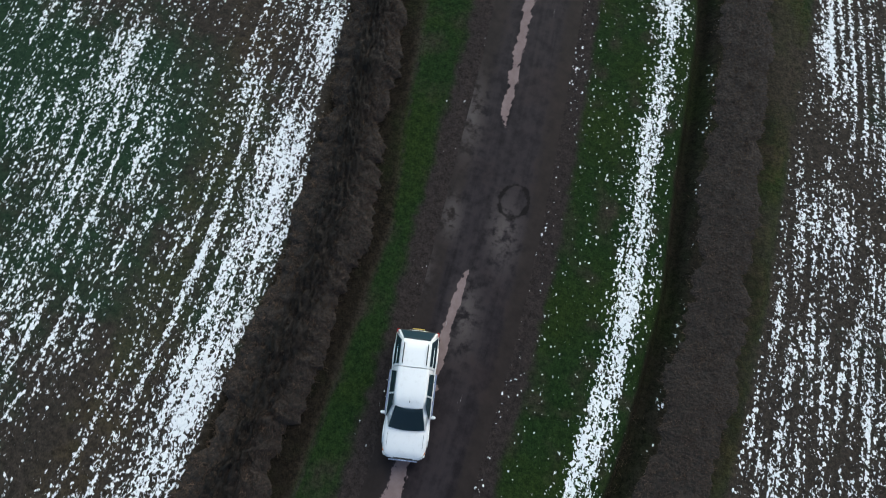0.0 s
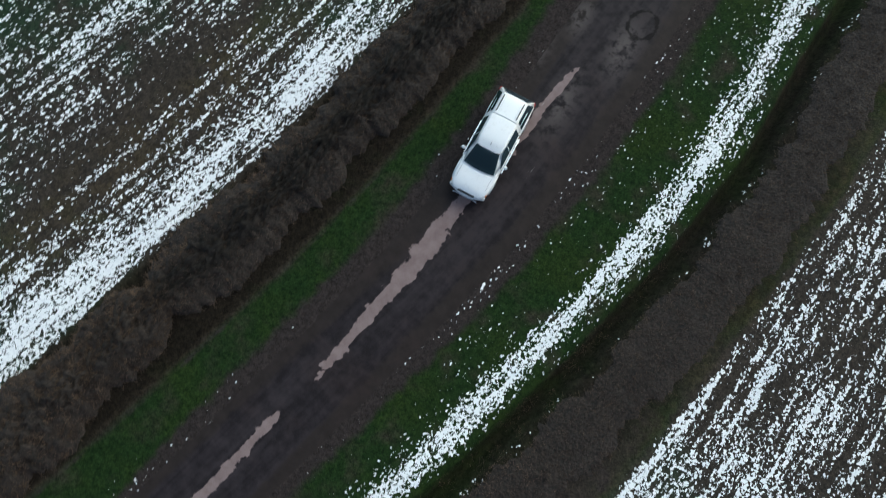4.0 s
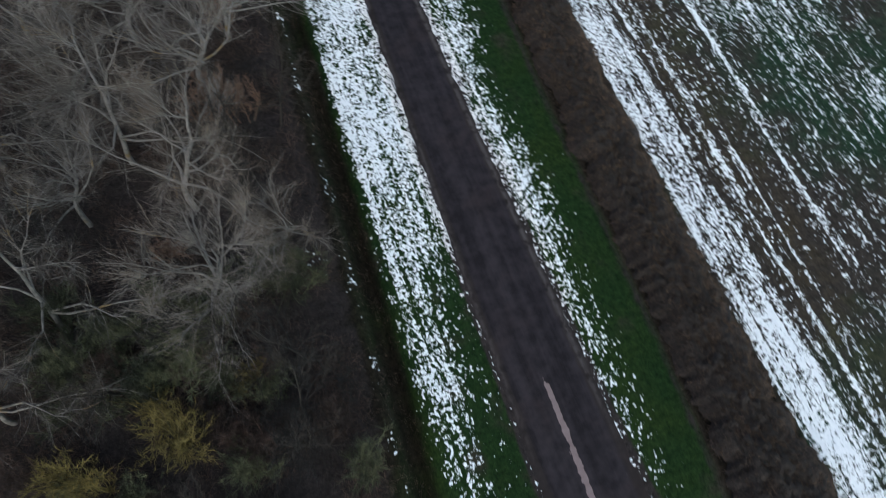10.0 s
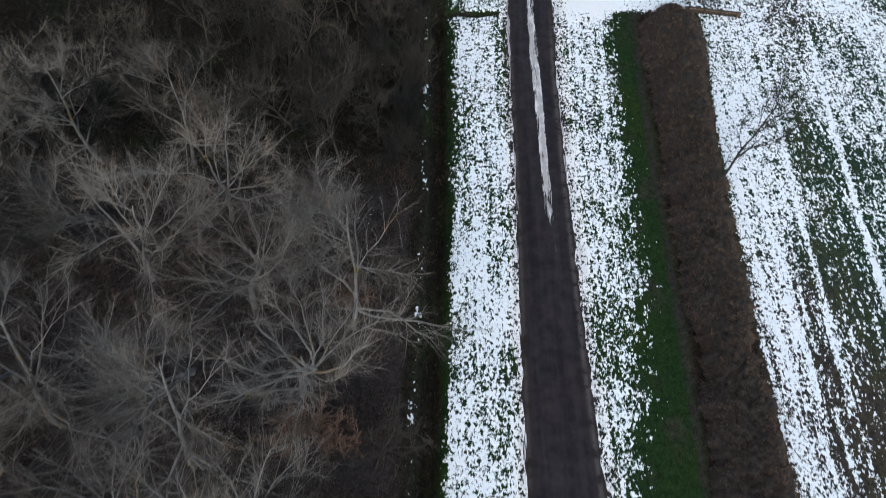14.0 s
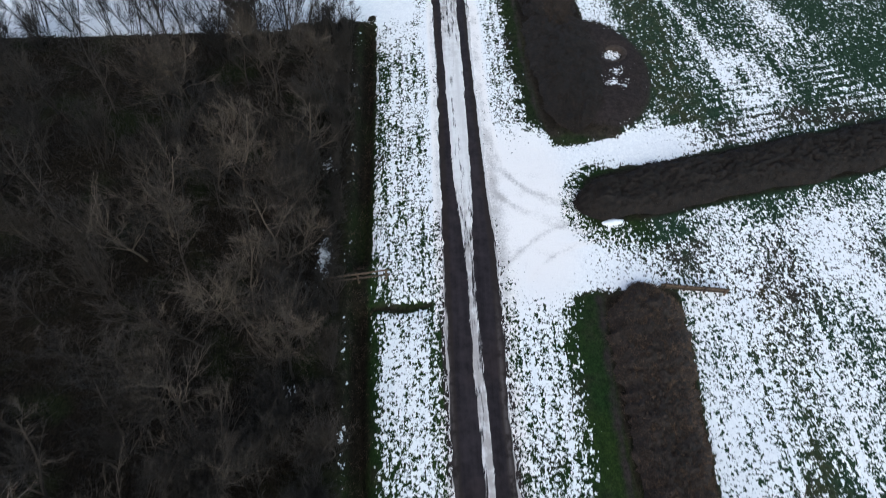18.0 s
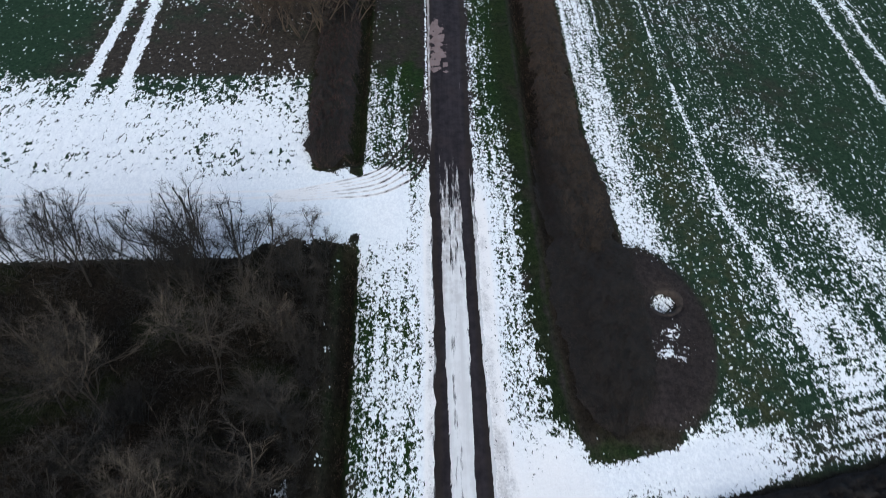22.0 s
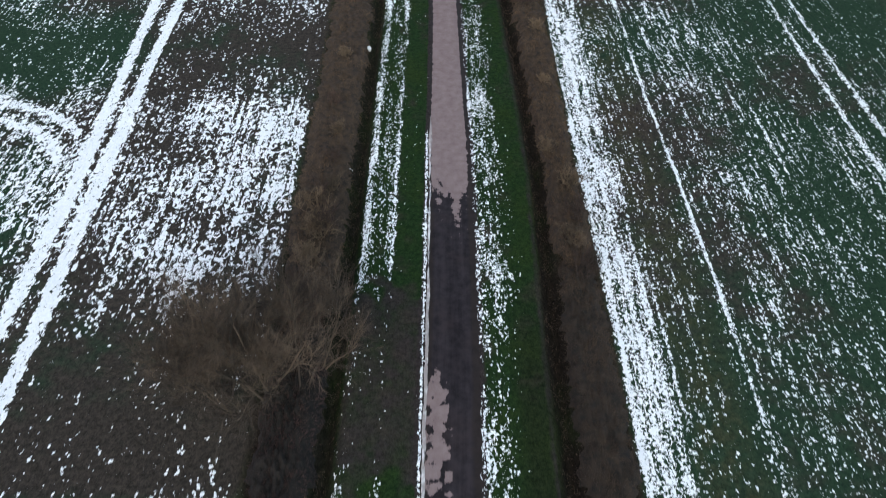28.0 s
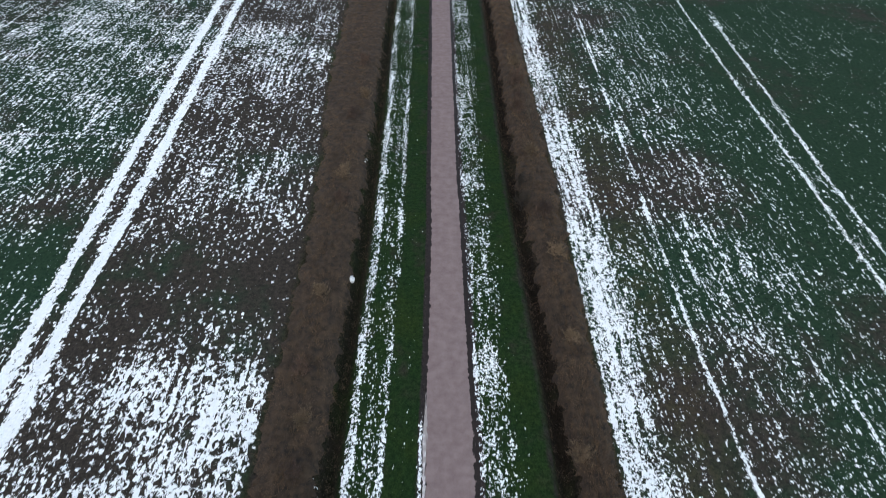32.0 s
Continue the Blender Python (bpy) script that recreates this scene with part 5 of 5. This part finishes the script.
        part("mirror_glass", box((min(s * .98, s * 1.13), max(s * .98, s * 1.13)), (.812, .822), (1.12, 1.25), .004), GLASS, mirror)
        part("side_step", box((min(s * .90, s * 1.02), max(s * .90, s * 1.02)), (-.95, .95), (.40, .46), .02), CHROME, car, "bright side step")
        part("headlight", box((min(s * .52, s * .84), max(s * .52, s * .84)), (2.36, 2.56), (.70, .86), .04), CLEAR_LENS, car)
        part("indicator", box((min(s * .80, s * .885), max(s * .80, s * .885)), (2.24, 2.40), (.72, .84), .02), AMBER_LENS, car)
        part("tail_light", box((min(s * .78, s * .92), max(s * .78, s * .92)), (-2.66, -2.48), (.72, 1.02), .03), RED_LENS, car)
        for y in (.30, -.62):
            part("door_handle", box((min(s * .925, s * .965), max(s * .925, s * .965)), (y - .09, y + .09), (.90, .935), .012), CHROME, car, "chrome door handle")
        for y in (.99, .08, -.93):
            part("door_seam", box((min(s * .93, s * .951), max(s * .93, s * .951)), (y - .006, y + .006), (.50, 1.02), 0), TRIM, car)
        for y in (1.62, -1.62):
            a = np.linspace(0, math.pi, 13)
            arch = [[(s * (.90 + d), y + r * math.cos(t), .40 + r * math.sin(t)) for d, r in ((0, .40), (.055, .40), (.06, .47), (0, .47))] for t in a]
            part("wheel_arch", loft("arch", arch, PAINT), PAINT, car)
            bm = bmesh.new()
            bmesh.ops.create_cone(bm, cap_ends=True, segments=24, radius1=.40, radius2=.40, depth=.02, matrix=pose(s * .937, y, .40, 0, 90, 0))
            part("wheel_well", bm, TRIM, car)
            wheel = part("wheel", loft("tyre", [[(s * (.86 + dx), y + r * math.cos(t), .37 + r * math.sin(t)) for t in np.linspace(0, 2 * math.pi, 28, endpoint=False)] for dx, r in ((-.11, .30), (-.11, .355), (-.06, .37), (.06, .37), (.105, .35), (.11, .25))], RUBBER, caps=False), RUBBER, car, "black tyre")
            bm = bmesh.new()
            bmesh.ops.create_cone(bm, cap_ends=True, segments=24, radius1=.25, radius2=.25, depth=.05, matrix=pose(s * .94, y, .37, 0, 90, 0))
            part("rim", bm, ALLOY, wheel, "silver alloy rim")
            bm = bmesh.new()
            for k in range(6):
                spoke = bmesh.ops.create_cube(bm, size=1.0)["verts"]
                bmesh.ops.transform(bm, matrix=pose(s * .968, y, .37, k * 60, 0, 0) @ pose(0, 0, .13) @ Matrix.Diagonal((.03, .05, .22, 1)), verts=spoke)
            part("spokes", bm, ALLOY, wheel)
    bumper = part("front_bumper", loft("bumper", [[(x, 2.60 - .22 * (x / .9) ** 2 + d, z) for d, z in ((0, .42), (.10, .45), (.10, .60), (0, .64))] for x in np.linspace(-.88, .88, 13)], PAINT), PAINT, car)
    part("bull_bar", box((-.62, .62), (2.68, 2.73), (.40, .45), .02), CHROME, bumper, "chrome lower bar")
    part("grille", box((-.42, .42), (2.58, 2.665), (.64, .80), .02), TRIM, car, "dark grille")
    part("grille_bar", box((-.40, .40), (2.66, 2.68), (.70, .735), .008), CHROME, car)
    step = part("rear_bumper", loft("step", [[(x, -2.66 + .14 * (abs(x) / .9) ** 3 + d, z) for d, z in ((.06, .44), (-.10, .46), (-.10, .55), (.06, .58))] for x in np.linspace(-.92, .92, 13)], CHROME), CHROME, car, "chrome rear step bumper")
    part("tow_ball", box((-.04, .04), (-2.86, -2.72), (.42, .50), .02), TRIM, step)
    part("number_plate", box((-.26, .26), (-2.79, -2.765), (.58, .69), .004), PLATE, step, "yellow plate with unreadable dark bar")
    part("plate_bar", box((-.21, .21), (-2.796, -2.788), (.61, .66), 0), TRIM, step)
    part("tailgate_handle", box((-.14, .14), (-2.645, -2.60), (.92, .97), .01), TRIM, car)
    part("tailgate_seam", box((-.80, .80), (-2.632, -2.60), (1.075, 1.09), 0), TRIM, car)
    for s in (1, -1):
        part("wiper", box((-.28, .28), (-.008, .008), (-.008, .008), 0, pose(0, 0, 0, 0, 0, s * 4)), TRIM, car).matrix_local = pose(s * .30, 1.22, 1.14)
    part("aerial", box((-.01, .01), (.33, .42), (1.70, 1.78), .004), TRIM, car)
    for y0, y1 in ((1.14, 2.2),):
        for s in (1, -1):
            part("bonnet_seam", box((s * .74 - .005, s * .74 + .005), (y0, y1), (1.015, 1.022), 0, None), TRIM, car)
    return car


pickup(pose(2.22, -121.55, 0.03, 0, 0, 16.9) @ Matrix.Scale(1.07, 4))


# ---- fences, posts and small things ----
WOOD = plain("weathered_wood", (0.035, 0.023, 0.015), (0.12, 0.078, 0.05), 5.0, 0.85, bump=0.01, per_object=0.4)
STONE = plain("pale_stone", (0.45, 0.45, 0.46), (0.72, 0.73, 0.75), 6.0, 0.9, bump=0.03)
WATER_RIM = plain("muddy_rim", (0.014, 0.0095, 0.007), (0.060, 0.041, 0.030), 4.0, 0.8, bump=0.04)


def log(a, b, r, material, name, parent, seed=0):
    """A rough round pole from a to b."""
    rng = np.random.default_rng(seed)
    a, b = np.array(a, float), np.array(b, float)
    axis = unit(b - a)
    side = unit(np.cross(axis, (0, 0, 1)) if abs(axis[2]) < .9 else np.array([1.0, 0, 0]))
    other = np.cross(axis, side)
    rings = []
    for f in np.linspace(0, 1, 7):
        c = a + (b - a) * f + side * rng.normal(0, r * .25)
        rings.append([c + r * rng.uniform(.85, 1.1) * (math.cos(t) * side + math.sin(t) * other) for t in np.linspace(0, 2 * math.pi, 9, endpoint=False)])
    return part(name, loft(name, rings, material), material, parent)


def rail_fence(label, a, b, posts, height, rails, seed):
    fence = thing("rail_fence", label, "fence")
    a, b = np.array([*a, 0.0]), np.array([*b, 0.0])
    for k in range(posts):
        p = a + (b - a) * k / (posts - 1)
        z = float(ground_height(p[0:1], p[1:2])[0])
        log((p[0], p[1], z - .2), (p[0], p[1], z + height + .1), .06, WOOD, "post", fence, seed + k)
    for k in range(rails):
        z = height * (k + .9) / rails - .05
        log(a + (-.2, .07, z), b + (.2, .07, z + .04), .05, WOOD, "rail", fence, seed + 20 + k)
    return fence


rail_fence("weathered brown wooden rail fence across the ditch into the wood", (-7.4, -43.4), (-4.4, -43.05), 3, 0.8, 2, 7)
rail_fence("low dark brown wooden rails at the hedge end on snow", (10.4, -44.35), (13.5, -44.9), 4, 0.45, 4, 9)


def lump(name, label, category, x, y, size, flat, material, seed, z=None):
    rng = np.random.default_rng(seed)
    bm = bmesh.new()
    bmesh.ops.create_icosphere(bm, subdivisions=3, radius=1.0)
    p, q = rng.uniform(0, 9, 2)
    for v in bm.verts:
        k = 1 + .22 * noise.noise(v.co * 1.6 + Vector((p, q, 0))) + .10 * noise.noise(v.co * 4 + Vector((q, p, 0)))
        v.co = Vector((v.co.x * size[0] * k, v.co.y * size[1] * k, v.co.z * flat * k))
    for f in bm.faces:
        f.smooth = True
    z0 = float(ground_height(np.array([x]), np.array([y]))[0]) if z is None else z
    me = bpy.data.meshes.new(name)
    bm.to_mesh(me)
    bm.free()
    me.materials.append(material)
    ob = new(name, me)
    ob.matrix_world = pose(x, y, z0 + flat * .45, 0, 0, rng.uniform(0, 360))
    return tagged(ob, label, category)


SNOW_LUMP = plain("packed_snow", (0.74, 0.77, 0.82), (0.86, 0.87, 0.90), 5.0, 0.85, bump=0.03)
lump("snow_heap", "small heap of snow against the foot of the hedge", "snow heap", 8.55, -39.85, (.62, .2), .12, SNOW_LUMP, 5)
lump("stone", "pale stone lying at the ditch edge", "stone", -6.15, 35.3, (.34, .22), .2, STONE, 3)

pond = thing("pond", "small round snow-filled hollow with a muddy raised rim", "pond", pose(11.5, -25.0, 0))
part("rim", loft("rim", [[((.86 + d * (1 + .12 * math.sin(3 * t + 1))) * math.cos(t), (.78 + d) * math.sin(t), z + .05 * math.sin(2 * t)) for d, z in ((-.16, .02), (-.06, .16 + .10 * math.cos(t)), (.06, .20 + .12 * math.cos(t)), (.34, .10), (.6, -.02), (-.2, -.1))] for t in np.linspace(0, 2 * math.pi, 33)], WATER_RIM, caps=False), WATER_RIM, pond, "raised rim of brown mud")
